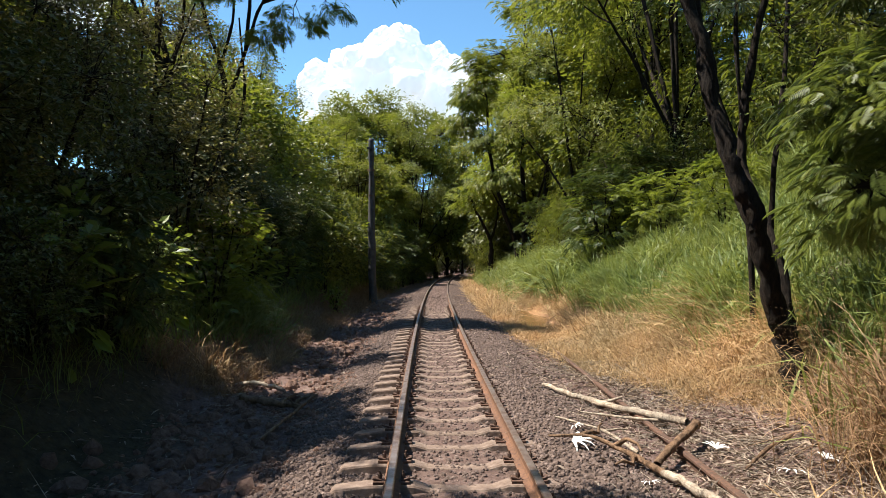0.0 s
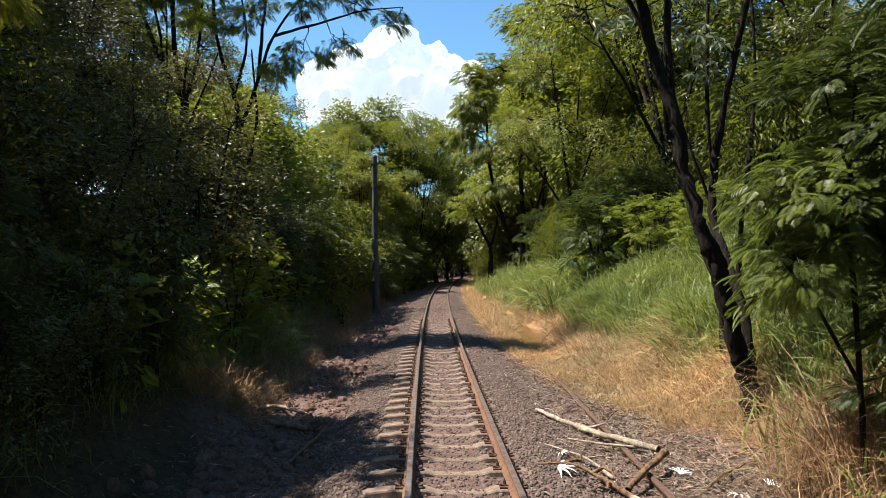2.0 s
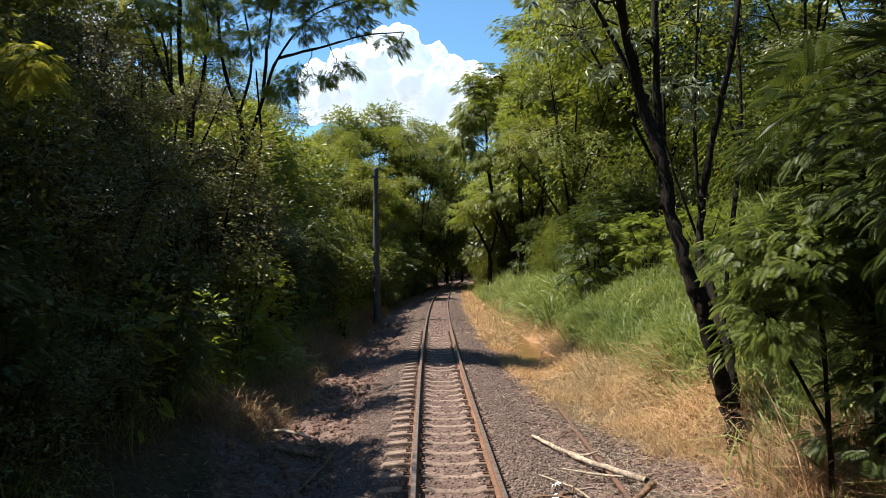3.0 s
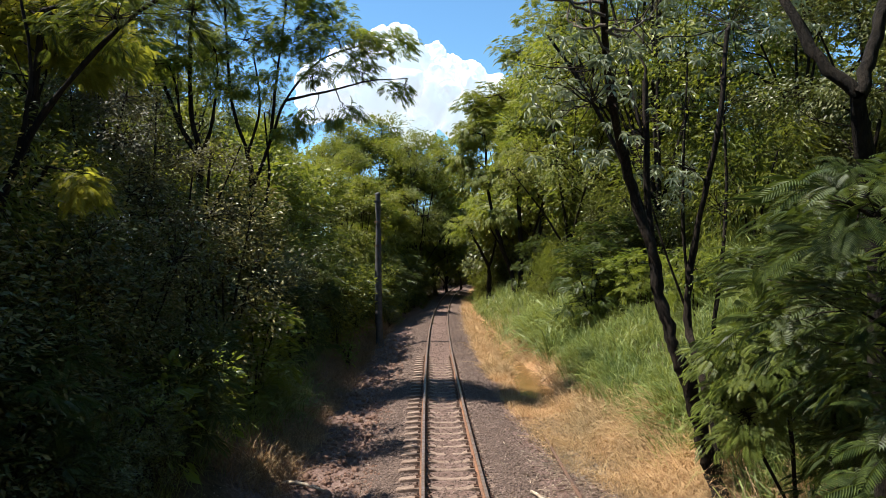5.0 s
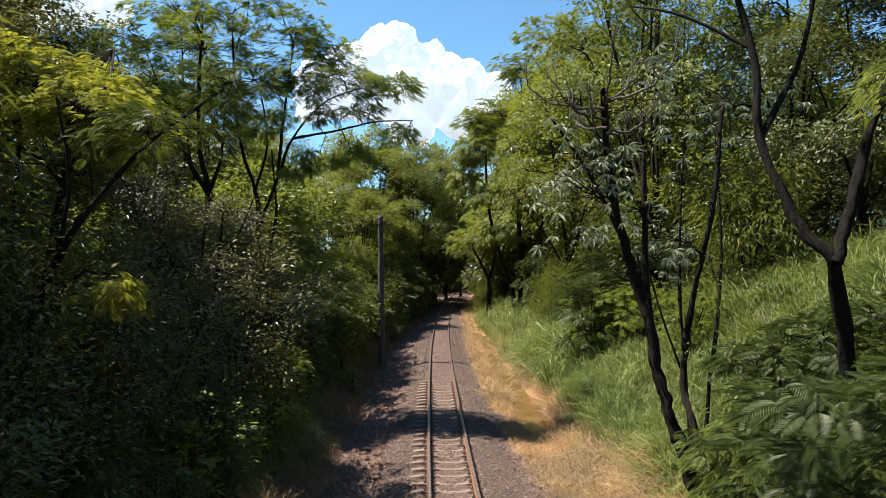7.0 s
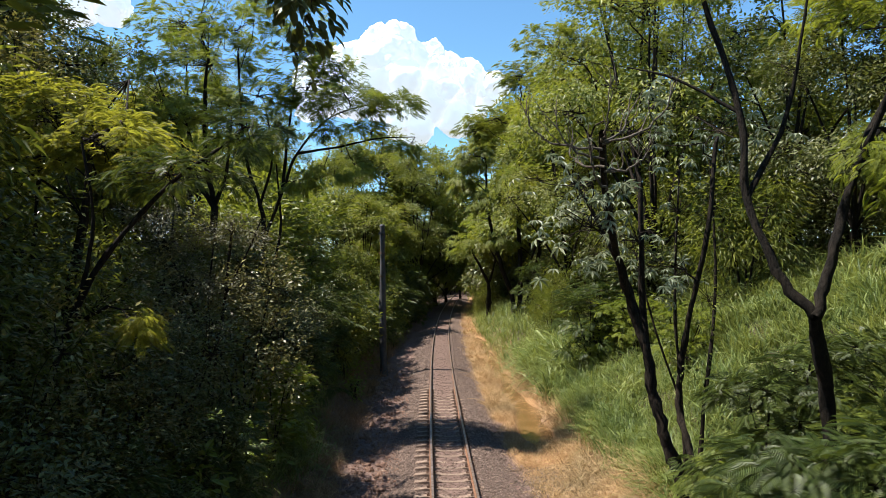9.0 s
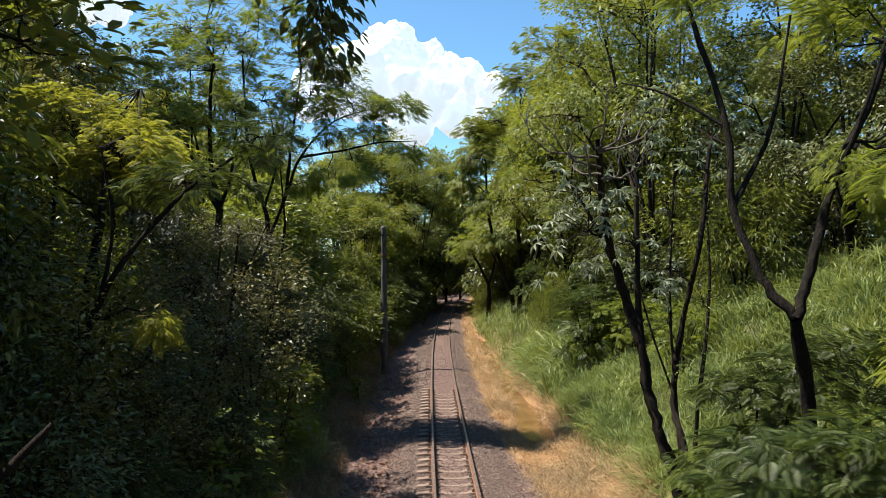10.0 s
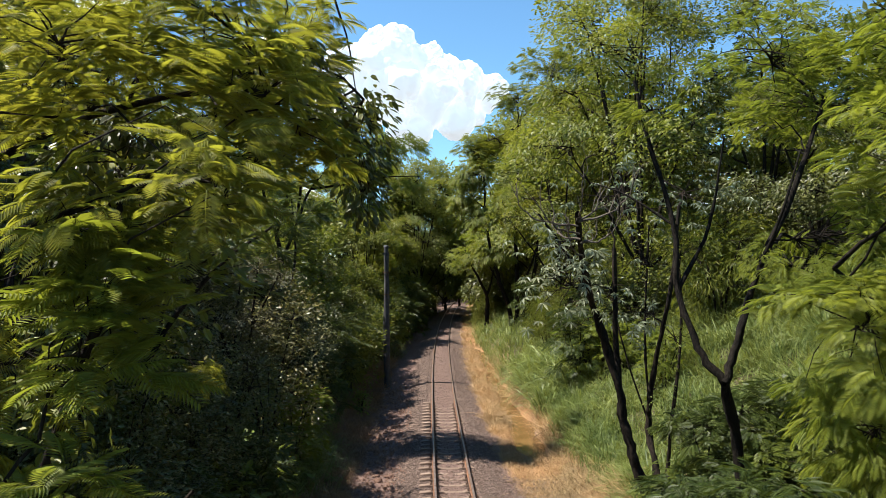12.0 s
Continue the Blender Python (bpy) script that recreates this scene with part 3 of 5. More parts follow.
def stones(name, label, n, pick, size, kinds, mat=STONE):
    vs, fs, nv = [], [], 0
    for k in range(kinds[1]):
        m = n // kinds[1]
        u, y = pick(m)
        x = u + track_x(y)
        s = size * rng.uniform(0.45, 1.35, m)
        z = height(x, y) + s * 0.04
        al = rng.standard_normal((m, 3))
        al[:, 2] *= 0.4
        up = np.array([0, 0, 1.0]) + 0.5 * rng.standard_normal((m, 3))
        v, f = scatter(stone_shape(kinds[0]), np.stack([x, y, z], 1), al, up, s)
        vs.append(v)
        fs.append(f + nv)
        nv += len(v)
    tagged(new(name, mesh_of(name, np.concatenate(vs), [np.concatenate(fs)], mat)), label, "ballast", kind="stuff")


def bed(y0, y1, left=-1.75, right=1.75):
    def pick(m):
        u = rng.uniform(left, right, m) + rng.normal(0, 0.12, m)
        inner = (np.abs(u) < 0.45) & (rng.uniform(0, 1, m) < 0.6)
        u[inner] = np.sign(u[inner]) * rng.uniform(0.62, 1.6, inner.sum())
        return u, y0 + (y1 - y0) * rng.uniform(0, 1, m) ** 1.25
    return pick


stones("ballast", "brown angular track ballast between rusty rails", 24000, bed(2.2, 15), 0.040, (1, 6))
stones("ballast", "brown angular track ballast between rusty rails", 16000, bed(15, 48), 0.062, (0, 5))
stones("ballast", "loose brown stones strewn beside the track", 3000, bed(4, 30, -3.4, -1.5), 0.075, (1, 5), CLOD)

stones("ballast", "brown angular track ballast between rusty rails", 4000, bed(-12, 2.2), 0.075, (0, 4))
stones("soil_clods", "clods of brown earth and rubble beside the track", 420, bed(4.5, 34, -3.6, -1.9), 0.20, (1, 6), CLOD)



def near_stones():
    """The larger single stones that lie nearest, on the shoulders and between the sleepers."""
    shapes = []
    for k in range(14):
        v, f = stone_shape(1)
        shapes.append(mesh_of("ballast_stone", v, [f], STONE))
    for i in range(280):
        y = 3.4 + 6.5 * float(rng.uniform(0, 1)) ** 1.3
        u = float(rng.uniform(0.75, 1.95)) * (1 if rng.uniform() < 0.55 else -1)
        x = u + float(track_x(y))
        ob = part("ballast_stone", shapes[i % 14], track)
        size = float(rng.uniform(0.045, 0.085))
        ob.location = (x, y, float(height(x, y)) + 0.1 * size)
        ob.rotation_euler = [float(a) for a in rng.uniform(0, 6.28, 3)]
        ob.scale = (size, size * 0.85, size * 0.7)


near_stones()

# ---- loose rail, branches and litter beside the track ----
old = tagged(new("old_rail", rail_mesh("old_rail", 0.0, 3.2, 13.9, 0.5, [RUST_DARK, RUST_DARK], line=lambda y: 2.22 + 0.008 * np.sin(y * 0.6), lift=-0.175)), "discarded rusty rail lying in dry grass beside the ballast", "rail")


def branch(name, label, pts, r0, r1, mat, forks=()):
    w = Wood()
    line = smooth_line([(x, y, float(height(x, y)) + z) for x, y, z in pts], 5)
    line = line + rng.normal(0, r0 * 0.18, line.shape)
    w.tube(line, (r0, (r0 + r1) / 2, r1), 8)
    for at, dx, dy, dz, ln in forks:
        p = line[int(at * (len(line) - 1))]
        w.tube(bent(p, p + np.array([dx, dy, dz]) * ln, 5, 0, 0.1), (r1 * 0.9, r1 * 0.3), 5)
    o = pts[0][:2]
    base = (o[0], o[1], float(height(*o)))
    ob = new(name, w.mesh(name, mat, base))
    ob.location = base
    return tagged(ob, label, "branch", "fallen branches")


branch("fallen_branch", "pale bare fallen branch lying on the ballast", [(1.40, 9.5, 0.05), (1.75, 8.7, 0.08), (2.1, 7.95, 0.12), (2.56, 7.15, 0.14)], 0.026, 0.046, DEAD_WOOD, [(0.4, 0.8, -0.2, 0.1, 0.5)])
branch("fallen_branch", "broken brown branch propped over the old rail", [(1.84, 5.85, 0.10), (2.15, 6.3, 0.17), (2.52, 6.8, 0.2)], 0.034, 0.045, STICK_BROWN)
branch("fallen_branch", "thin forked grey branch on the ballast", [(1.0, 6.45, 0.06), (1.35, 6.35, 0.10), (1.6, 6.15, 0.08), (1.84, 5.7, 0.07)], 0.012, 0.030, STICK_BROWN, [(0.3, 0.5, 0.5, 0.1, 0.5), (0.6, 0.4, -0.8, 0.1, 0.4), (0.8, -0.6, -0.5, 0.0, 0.4)])
branch("fallen_branch", "short brown branch on stony ground", [(1.84, 5.75, 0.06), (1.9, 5.35, 0.09), (1.98, 4.8, 0.06)], 0.03, 0.04, DEAD_WOOD)
branch("fallen_branch", "thin dry branch across leaf litter", [(1.2, 7.3, 0.05), (1.6, 6.8, 0.1), (1.8, 6.3, 0.06)], 0.010, 0.018, DEAD_WOOD, [(0.5, 0.7, 0.2, 0.1, 0.4)])
branch("fallen_branch", "thin dry branch across leaf litter", [(1.55, 7.7, 0.06), (1.95, 7.5, 0.1), (2.4, 7.45, 0.08)], 0.010, 0.020, DEAD_WOOD)
branch("fallen_branch", "dry stick lying in straw and litter", [(2.6, 5.9, 0.05), (2.95, 6.2, 0.1), (3.25, 6.35, 0.12)], 0.010, 0.022, STICK_BROWN)
branch("fallen_branch", "pale fallen branch lying in the shade", [(-3.2, 10.6, 0.08), (-2.8, 10.3, 0.1), (-2.35, 10.1, 0.07)], 0.035, 0.025, DEAD_WOOD)
branch("fallen_branch", "dark rotten log in the shade", [(-2.75, 9.3, 0.08), (-2.35, 9.1, 0.1), (-1.85, 8.9, 0.1)], 0.06, 0.035, STICK_BROWN, [(0.7, 0.3, 0.9, 0.2, 0.4), (0.9, 0.6, 0.5, 0.3, 0.3)])
branch("fallen_branch", "dark crooked stick on stony ground", [(-2.05, 7.6, 0.05), (-1.8, 8.3, 0.12), (-1.7, 9.2, 0.16)], 0.02, 0.02, STICK_BROWN, [(0.6, -0.6, 0.3, 0.3, 0.3)])
branch("fallen_branch", "bent twig arching out of dry grass", [(3.0, 20.6, 0.05), (3.3, 20.3, 0.32), (3.62, 19.9, 0.18), (3.7, 19.6, 0.0)], 0.02, 0.012, STICK_BROWN)


def dry_twigs():
    """Thin broken sticks strewn over the ground beside the ballast."""
    n = 2200
    stick = (np.array([[0, 0.5, 0], [0, -0.25, 0.43], [0, -0.25, -0.43], [1, 0.3, 0.02], [1, -0.15, 0.27], [1, -0.15, -0.22]]) * np.array([1, 0.017, 0.017]), np.array([[0, 1, 4], [0, 4, 3], [1, 2, 5], [1, 5, 4], [2, 0, 3], [2, 3, 5]]))
    y = 4.2 + 8 * rng.uniform(0, 1, n) ** 1.5
    u = rng.normal(2.5, 0.55, n) + np.interp(y, [4, 8, 12], [0.3, 0.1, -0.1])
    u[:200] = rng.uniform(-3.6, -1.8, 200)
    y[:200] = rng.uniform(5, 16, 200)
    x = u + track_x(y)
    al = np.stack([rng.standard_normal(n), rng.standard_normal(n), rng.normal(0.05, 0.18, n)], 1)
    v, f = scatter(stick, np.stack([x, y, height(x, y) + 0.03], 1), al, np.tile([0, 0, 1.0], (n, 1)), rng.uniform(0.08, 0.55, n) ** 1.2)
    tagged(new("dry_twigs", mesh_of("dry_twigs", v, [f], DEAD_WOOD)), "dry broken sticks strewn on the ground", "twigs", kind="stuff")


dry_twigs()


def white_leaf():
    """A dried pale leaf with five long fingers."""
    v, f = [], []
    for k in range(6):
        a = radians(-70 + 30 * k)
        d, s = np.array([math.cos(a), math.sin(a)]), np.array([-math.sin(a), math.cos(a)])
        for q, w, z in ((0.0, 0.010, 0.0), (0.10, 0.016, 0.035), (0.17, 0.011, 0.03), (0.22, 0.002, 0.0)):
            v += [(*(d * q + s * w), z), (*(d * q - s * w), z)]
        for j in range(3):
            n = k * 8 + j * 2
            f.append((n, n + 1, n + 3, n + 2))
    m, nt, p = material("pale_dry_leaf")
    nt.links.new(ramp(nt, noise_of(nt, 30.0), [(0.3, (0.62, 0.60, 0.55)), (0.7, (0.85, 0.84, 0.80))]), p.inputs["Base Color"])
    ob = new("dry_leaf", mesh_of("dry_leaf", v, [np.array(f)], m))
    ob.location = (1.2, 6.32, float(height(1.2, 6.32)) + 0.05)
    ob.rotation_euler = (0.15, 0.05, -0.35)
    tagged(ob, "pale dried fingered leaf lying on the ballast", "leaf", "pale dried leaves")
    for x, y, turn, size in ((2.62, 6.55, 70, 0.75), (2.95, 5.75, 200, 0.7), (1.75, 6.1, 140, 0.5), (1.35, 7.0, 310, 0.45), (3.3, 5.9, 20, 0.6), (1.62, 5.35, 260, 0.4)):
        copy_thing(ob, pose(x, y, float(height(x, y)) + 0.045, 8, -5, turn)).scale = (size, size, size)


white_leaf()


# ---- line-side pole ----
def pole():
    base = Vector((-3.27, 31.7, -0.35))
    e = tagged(empty("utility_pole", base), "weathered grey tapered utility pole beside the track", "utility pole")
    m, nt, p = material("weathered_pole")
    col = ramp(nt, noise_of(nt, 5.0, 6.0, 0.7), [(0.3, (0.028, 0.026, 0.026)), (0.7, (0.085, 0.082, 0.084))])
    nt.links.new(col, p.inputs["Base Color"])
    p.inputs["Roughness"].default_value = 0.9
    w = Wood()
    w.tube([(0, 0, z) for z in np.linspace(0, 7.75, 12)], (0.185, 0.115), 12)
    part("shaft", w.mesh("shaft", m), e)
    bm = bmesh.new()
    bmesh.ops.create_cube(bm, size=1, matrix=Matrix.Translation((0, -0.13, 7.35)) @ Matrix.Diagonal((0.34, 0.09, 0.11, 1)))
    bmesh.ops.bevel(bm, geom=bm.edges[:], offset=0.012, segments=2, affect="EDGES")
    me = bpy.data.meshes.new("crossarm")
    bm.to_mesh(me)
    bm.free()
    me.materials.append(m)
    part("crossarm", me, e, "short grey crossarm")
    for z in (6.3, 5.1):
        w = Wood()
        w.tube([(0, 0, z), (0, 0, z + 0.07)], (0.165,), 12)
        part("band", w.mesh("band", RUST_DARK), e, "dark iron band")
    w = Wood()
    w.tube([(0, 0, 7.72), (0, 0, 7.8), (0, 0, 7.83)], (0.135, 0.125, 0.02), 12)
    part("cap", w.mesh("cap", m), e)
    e.rotation_euler = (0, radians(-0.8), 0)


pole()


# ---- grass ----
def grass(name, label, n, pick, tall, mat, droop=0.6, category="grass", lean=0.25, sink=0.02, wide=1.0):
    v_all, f_all, nv = [], [], 0
    for d in (droop * 0.5, droop, droop * 1.5):
        m = n // 3
        x, y, k = pick(m)
        dry = ditch(x, y) < 0.45
        x, y, k = x[dry], y[dry], k[dry]
        m = len(x)
        a = rng.uniform(0, 2 * np.pi, m)
        up = np.stack([rng.normal(0, lean, m), rng.normal(0, lean, m), np.ones(m)], 1)
        al = np.stack([np.cos(a), np.sin(a), np.zeros(m)], 1)
        al -= up * (np.sum(al * up, 1) / np.sum(up * up, 1))[:, None]
        s = tall * k * rng.uniform(0.5, 1.25, m)
        v, f = scatter(blade_shape(d, wide), np.stack([x, y, height(x, y) - sink], 1), al, up, s)
        v_all.append(v)
        f_all.append(f + nv)
        nv += len(v)
    tagged(new(name, mesh_of(name, np.concatenate(v_all), [np.concatenate(f_all)], mat)), label, category, kind="stuff")


def strip(u0, u1, y0, y1, patch=0.0, bias=1.0, thick=0.25, per=12):
    """Tufts over a strip along the track, thinned where an uneven pattern is low."""
    def pick(m):
        tufts = max(8, m // per)
        u = rng.uniform(u0, u1, tufts * 3)
        y = y0 + (y1 - y0) * rng.uniform(0, 1, tufts * 3) ** bias
        x = u + track_x(np.minimum(y, 110))
        keep = hills(x, y, 0.7) + 0.5 * hills(x, y, 2.3) > patch + rng.normal(0, 0.25, len(x)) - 0.4
        idx = rng.choice(np.nonzero(keep)[0], m)
        r = rng.normal(0, thick * 0.45, (2, m))
        return x[idx] + r[0], y[idx] + r[1], np.clip(0.9 + 0.35 * hills(x[idx], y[idx], 1.1), 0.4, 1.4)
    return pick


def edge(y):
    """How far from the track's middle the dry grass begins."""
    return np.interp(y, [5, 7, 9, 11, 15, 40], [3.95, 3.65, 3.05, 2.4, 1.9, 1.7])


def verge(y0, y1, broad, patch=-0.5):
    """Tufts on a verge whose inner edge follows edge()."""
    def pick(m):
        n = m // 5
        y = y0 + (y1 - y0) * rng.uniform(0, 1, n) ** 1.25
        u = edge(y) + np.abs(rng.normal(0, 0.5, n)) * broad + rng.normal(0, 0.1, n)
        x = u + track_x(y)
        idx = rng.choice(np.nonzero(hills(x, y, 0.9) + 0.5 * hills(x, y, 2.3) > patch + rng.normal(0, 0.25, n) - 0.3)[0], m)
        r = rng.normal(0, 0.09, (2, m))
        return x[idx] + r[0], y[idx] + r[1], np.clip(0.9 + 0.4 * hills(x[idx], y[idx], 1.1), 0.35, 1.4)
    return pick


grass("green_grass", "tall bright green grass on the bank", 42000, strip(4.1, 10.5, 6.5, 30, -0.45, 1.2, 0.26, 50), 0.82, GRASS_GREEN, 0.75, wide=0.9, lean=0.24)
grass("green_grass", "pale green grass high on the bank", 16000, strip(8.5, 13.5, 7, 26, -0.8, 1.1, 0.3, 40), 0.95, GRASS_GREEN, 0.8, wide=1.0, lean=0.3)
grass("green_grass", "tall bright green grass on the bank", 9000, strip(4.0, 4.7, 9.5, 30, -0.5, 1.1, 0.26, 40), 0.75, GRASS_GREEN, 0.75, wide=0.9, lean=0.24)
grass("green_grass", "tall bright green grass on the bank", 16000, strip(2.9, 7.5, 28, 85, -0.8, 1.3, 0.4), 1.0, GRASS_GREEN, 0.75)
grass("dry_grass", "straw-coloured dry grass beside the track", 38000, verge(5.0, 27, 2.3), 0.28, GRASS_DRY, 1.0, lean=0.6, wide=0.8)
grass("dry_grass", "straw-coloured dry grass beside the track", 14000, verge(25, 75, 2.0), 0.40, GRASS_DRY, 0.9, lean=0.5)
grass("dry_grass", "tangled straw on the ridge beside the wet ditch", 9000, strip(1.75, 2.75, 21, 46, -0.6, 1.3, 0.2, 30), 0.52, GRASS_DRY, 1.2, lean=0.7, wide=0.6)
grass("dry_grass", "long bent straw beyond the wet ditch", 7000, strip(3.2, 3.9, 13, 40, -0.6, 1.3, 0.2, 40), 0.62, GRASS_DRY, 1.2, lean=0.6, wide=0.5)
grass("dry_grass", "tall dry straw clumps at the foot of the bank", 3200, strip(3.7, 4.6, 3.2, 7.2, 0.0), 0.6, GRASS_DRY, 1.1, lean=0.45, wide=0.35)
grass("dry_grass", "tall dry straw clumps at the foot of the bank", 11000, strip(2.9, 4.3, 8.2, 24, -0.2), 0.5, GRASS_DRY, 1.0, lean=0.45, wide=0.4)
grass("dry_grass", "pale dry straw hanging over the bank foot", 5500, strip(3.8, 4.4, 7.6, 14, 0.0, 1.0, 0.2, 60), 0.62, GRASS_DRY, 1.3, lean=0.4, wide=0.35)
grass("dry_grass", "tall brown withered grass clump below the sapling", 1500, lambda m: (rng.normal(3.8, 0.26, m), rng.normal(5.5, 0.36, m), np.clip(rng.normal(0.9, 0.25, m), 0.4, 1.3)), 0.95, GRASS_BROWN, 0.9, lean=0.22, wide=0.24)
grass("dry_grass", "brown withered grass at the shaded bank foot", 22000, strip(-4.4, -3.1, 10, 45, -0.5, 1.2), 0.5, GRASS_BROWN, 0.9, lean=0.5, wide=0.6)
grass("dry_grass", "pale dry tuft at the shaded bank foot", 260, lambda m: (rng.normal(-3.75, 0.12, m), rng.normal(11.0, 0.15, m), np.ones(m)), 0.75, GRASS_DRY, 0.9, lean=0.3, wide=0.5)
grass("green_grass", "dark green grass on the shaded bank", 14000, strip(-7.2, -4.3, 2, 45, -0.3, 1.2), 0.7, GRASS_GREEN, 0.85, wide=0.6)
grass("green_grass", "lush green grass mound on the shaded bank", 7000, lambda m: (rng.normal(-4.95, 0.42, m), rng.normal(15.4, 1.3, m), np.ones(m)), 0.85, GRASS_GREEN, 0.9, lean=0.35, wide=0.6)
grass("dry_grass", "pale straw patch at the shaded bank foot", 900, lambda m: (rng.normal(-3.5, 0.22, m), rng.normal(13.8, 0.5, m), np.ones(m)), 0.35, GRASS_DRY, 1.0, lean=0.6, wide=0.6)
grass("cane_grass", "tussocks of cane grass on the bank", 3600, strip(3.9, 5.6, 21.5, 30, -0.2, 1.0, 0.3, 90), 1.35, GRASS_GREEN, 0.9, lean=0.3)


grass("dry_grass", "straw-coloured dry grass beside the track", 9000, strip(2.4, 4.6, -12, 5, -0.5, 1.0), 0.4, GRASS_DRY, 1.0, lean=0.5)
grass("green_grass", "tall bright green grass on the bank", 9000, strip(3.4, 8.0, -12, 7, -0.7, 1.0), 0.8, GRASS_GREEN, 0.8)
grass("green_grass", "dark green grass on the shaded bank", 6000, strip(-8, -3.6, -12, 2, -0.5, 1.0), 0.7, GRASS_GREEN, 0.8)


def litter():
    n = 22000
    u, y = rng.normal(2.7, 0.62, n), 3.5 + 12 * rng.uniform(0, 1, n) ** 1.3
    u[:2200] = rng.uniform(-4.2, -1.6, 2200)
    y[:2200] = rng.uniform(4, 18, 2200)
    x = u + track_x(y)
    al = rng.standard_normal((n, 3)) * np.array([1, 1, 0.25])
    up = np.array([0, 0, 1.0]) + 0.35 * rng.standard_normal((n, 3))
    v, f = scatter(SLIM, np.stack([x, y, height(x, y) + 0.02], 1), al, up, 0.03 + 0.11 * rng.uniform(0, 1, n) ** 2)
    tagged(new("leaf_litter", mesh_of("leaf_litter", v, [f], LITTER)), "dry fallen leaves and twigs on the ground", "leaf litter", kind="stuff")


litter()


# ---- trees of the bank on the sunny side ----
def ground_at(x, y):
    return float(height(x, y))


e = tree("bent_tree", "leaning dark many-stemmed tree with broken bare top", (3.84, 7.5, 0.3),
         [([(3.99, 7.65, 0.15), (3.93, 7.7, 0.7), (3.80, 7.75, 1.12), (3.60, 7.65, 1.8), (3.41, 7.58, 2.35), (3.24, 7.6, 2.8), (3.12, 7.75, 3.5), (2.98, 7.8, 4.3), (2.64, 7.75, 5.3), (2.1, 6.8, 6.6), (1.78, 5.75, 7.45)], 0.135, 0.045),
          ([(3.5, 7.6, 2.05), (3.28, 7.9, 3.0), (3.1, 8.2, 4.4), (3.05, 8.25, 6.9)], 0.075, 0.045),
          ([(4.08, 8.0, 0.3), (4.06, 8.1, 1.4), (4.0, 8.6, 2.4), (3.97, 9.0, 3.05), (4.02, 8.95, 4.0), (4.19, 8.8, 5.1), (4.3, 8.4, 6.3), (4.5, 8.6, 7.8)], 0.075, 0.035),
          ([(2.98, 7.8, 4.3), (2.78, 8.0, 5.2), (2.2, 8.3, 6.6), (1.5, 8.2, 7.6)], 0.05, 0.02)],
         [(1.75, 6.7, 6.2, 0.9, 0.9, 0.9, 21), (2.9, 8.2, 6.1, 0.8, 0.9, 0.9, 11), (1.8, 7.6, 6.9, 0.8, 0.8, 0.8, 13), (3.7, 8.6, 5.6, 0.7, 0.8, 0.7, 9), (4.9, 9.4, 8.2, 1.2, 1.2, 1.0, 18), (3.0, 8.6, 8.0, 1.1, 1.0, 0.8, 14)],
         PALM, 3, 0.34, 0.15, LEAF_GREY, BARK_DARK, twig=0.012, hang=-0.1)


def bare_twigs():
    """The dead top: a few crooked limbs that turn upwards, each with upright broken twigs."""
    w = Wood()
    o = np.array([1.78, 5.78, 7.4])
    for k in range(9):
        a = 2 * math.pi * k / 9 + rng.uniform(-0.3, 0.3)
        root = o - np.array([-0.10, -0.25, 0.32]) * rng.uniform(0, 2.4)
        reach, rise = rng.uniform(0.45, 1.15), rng.uniform(0.25, 0.9)
        out = np.array([math.cos(a), 0.7 * math.sin(a), 0.0])
        line = smooth_line([root, root + out * reach * 0.55 + [0, 0, 0.18 * rise], root + out * reach * 0.9 + [0, 0, 0.6 * rise], root + out * reach + [0, 0, 1.2 * rise]], 4)
        line[1:] += rng.normal(0, 0.012, (len(line) - 1, 3))
        w.tube(line, (0.022, 0.013, 0.005), 5)
        for j in rng.integers(3, len(line) - 1, 4):
            tip = line[j] + np.array([rng.normal(0, 0.12), rng.normal(0, 0.12), rng.uniform(0.2, 0.6)]) + 0.15 * out
            w.tube(bent(line[j], tip, 5, 0, 0.07), (0.010, 0.003), 4)
    part("bare_twig", w.mesh("bare_twig", BARK_GREY, (3.84, 7.5, 0.3)), e, "bare grey dead twigs")


bare_twigs()

thin = tree("thin_stemmed_tree", "cluster of thin dark stems with sparse small leaves", (4.7, 9.2, ground_at(4.7, 9.2)),
     [([(4.6, 9.2, 0.8), (4.5, 9.2, 3.0), (4.3, 9.0, 5.0), (4.4, 9.0, 7.4)], 0.04, 0.015), ([(4.8, 9.4, 0.8), (5.0, 9.4, 3.0), (5.3, 9.6, 5.2), (5.2, 9.6, 7.6)], 0.045, 0.015), ([(4.5, 9.2, 3.0), (4.0, 9.2, 4.4), (3.6, 9.4, 6.2)], 0.025, 0.01)],
     [(4.4, 9.0, 6.6, 0.7, 0.7, 0.9, 22), (5.3, 9.6, 6.8, 0.8, 0.8, 0.9, 24), (3.7, 9.3, 5.8, 0.5, 0.5, 0.7, 14), (5.0, 9.2, 5.0, 0.8, 0.7, 0.6, 16), (4.6, 9.2, 3.9, 0.5, 0.5, 0.4, 8)],
     OVAL, 16, 0.16, 0.085, LEAF_MID, BARK_DARK, twig=0.008)
thin.location.x -= 0.4
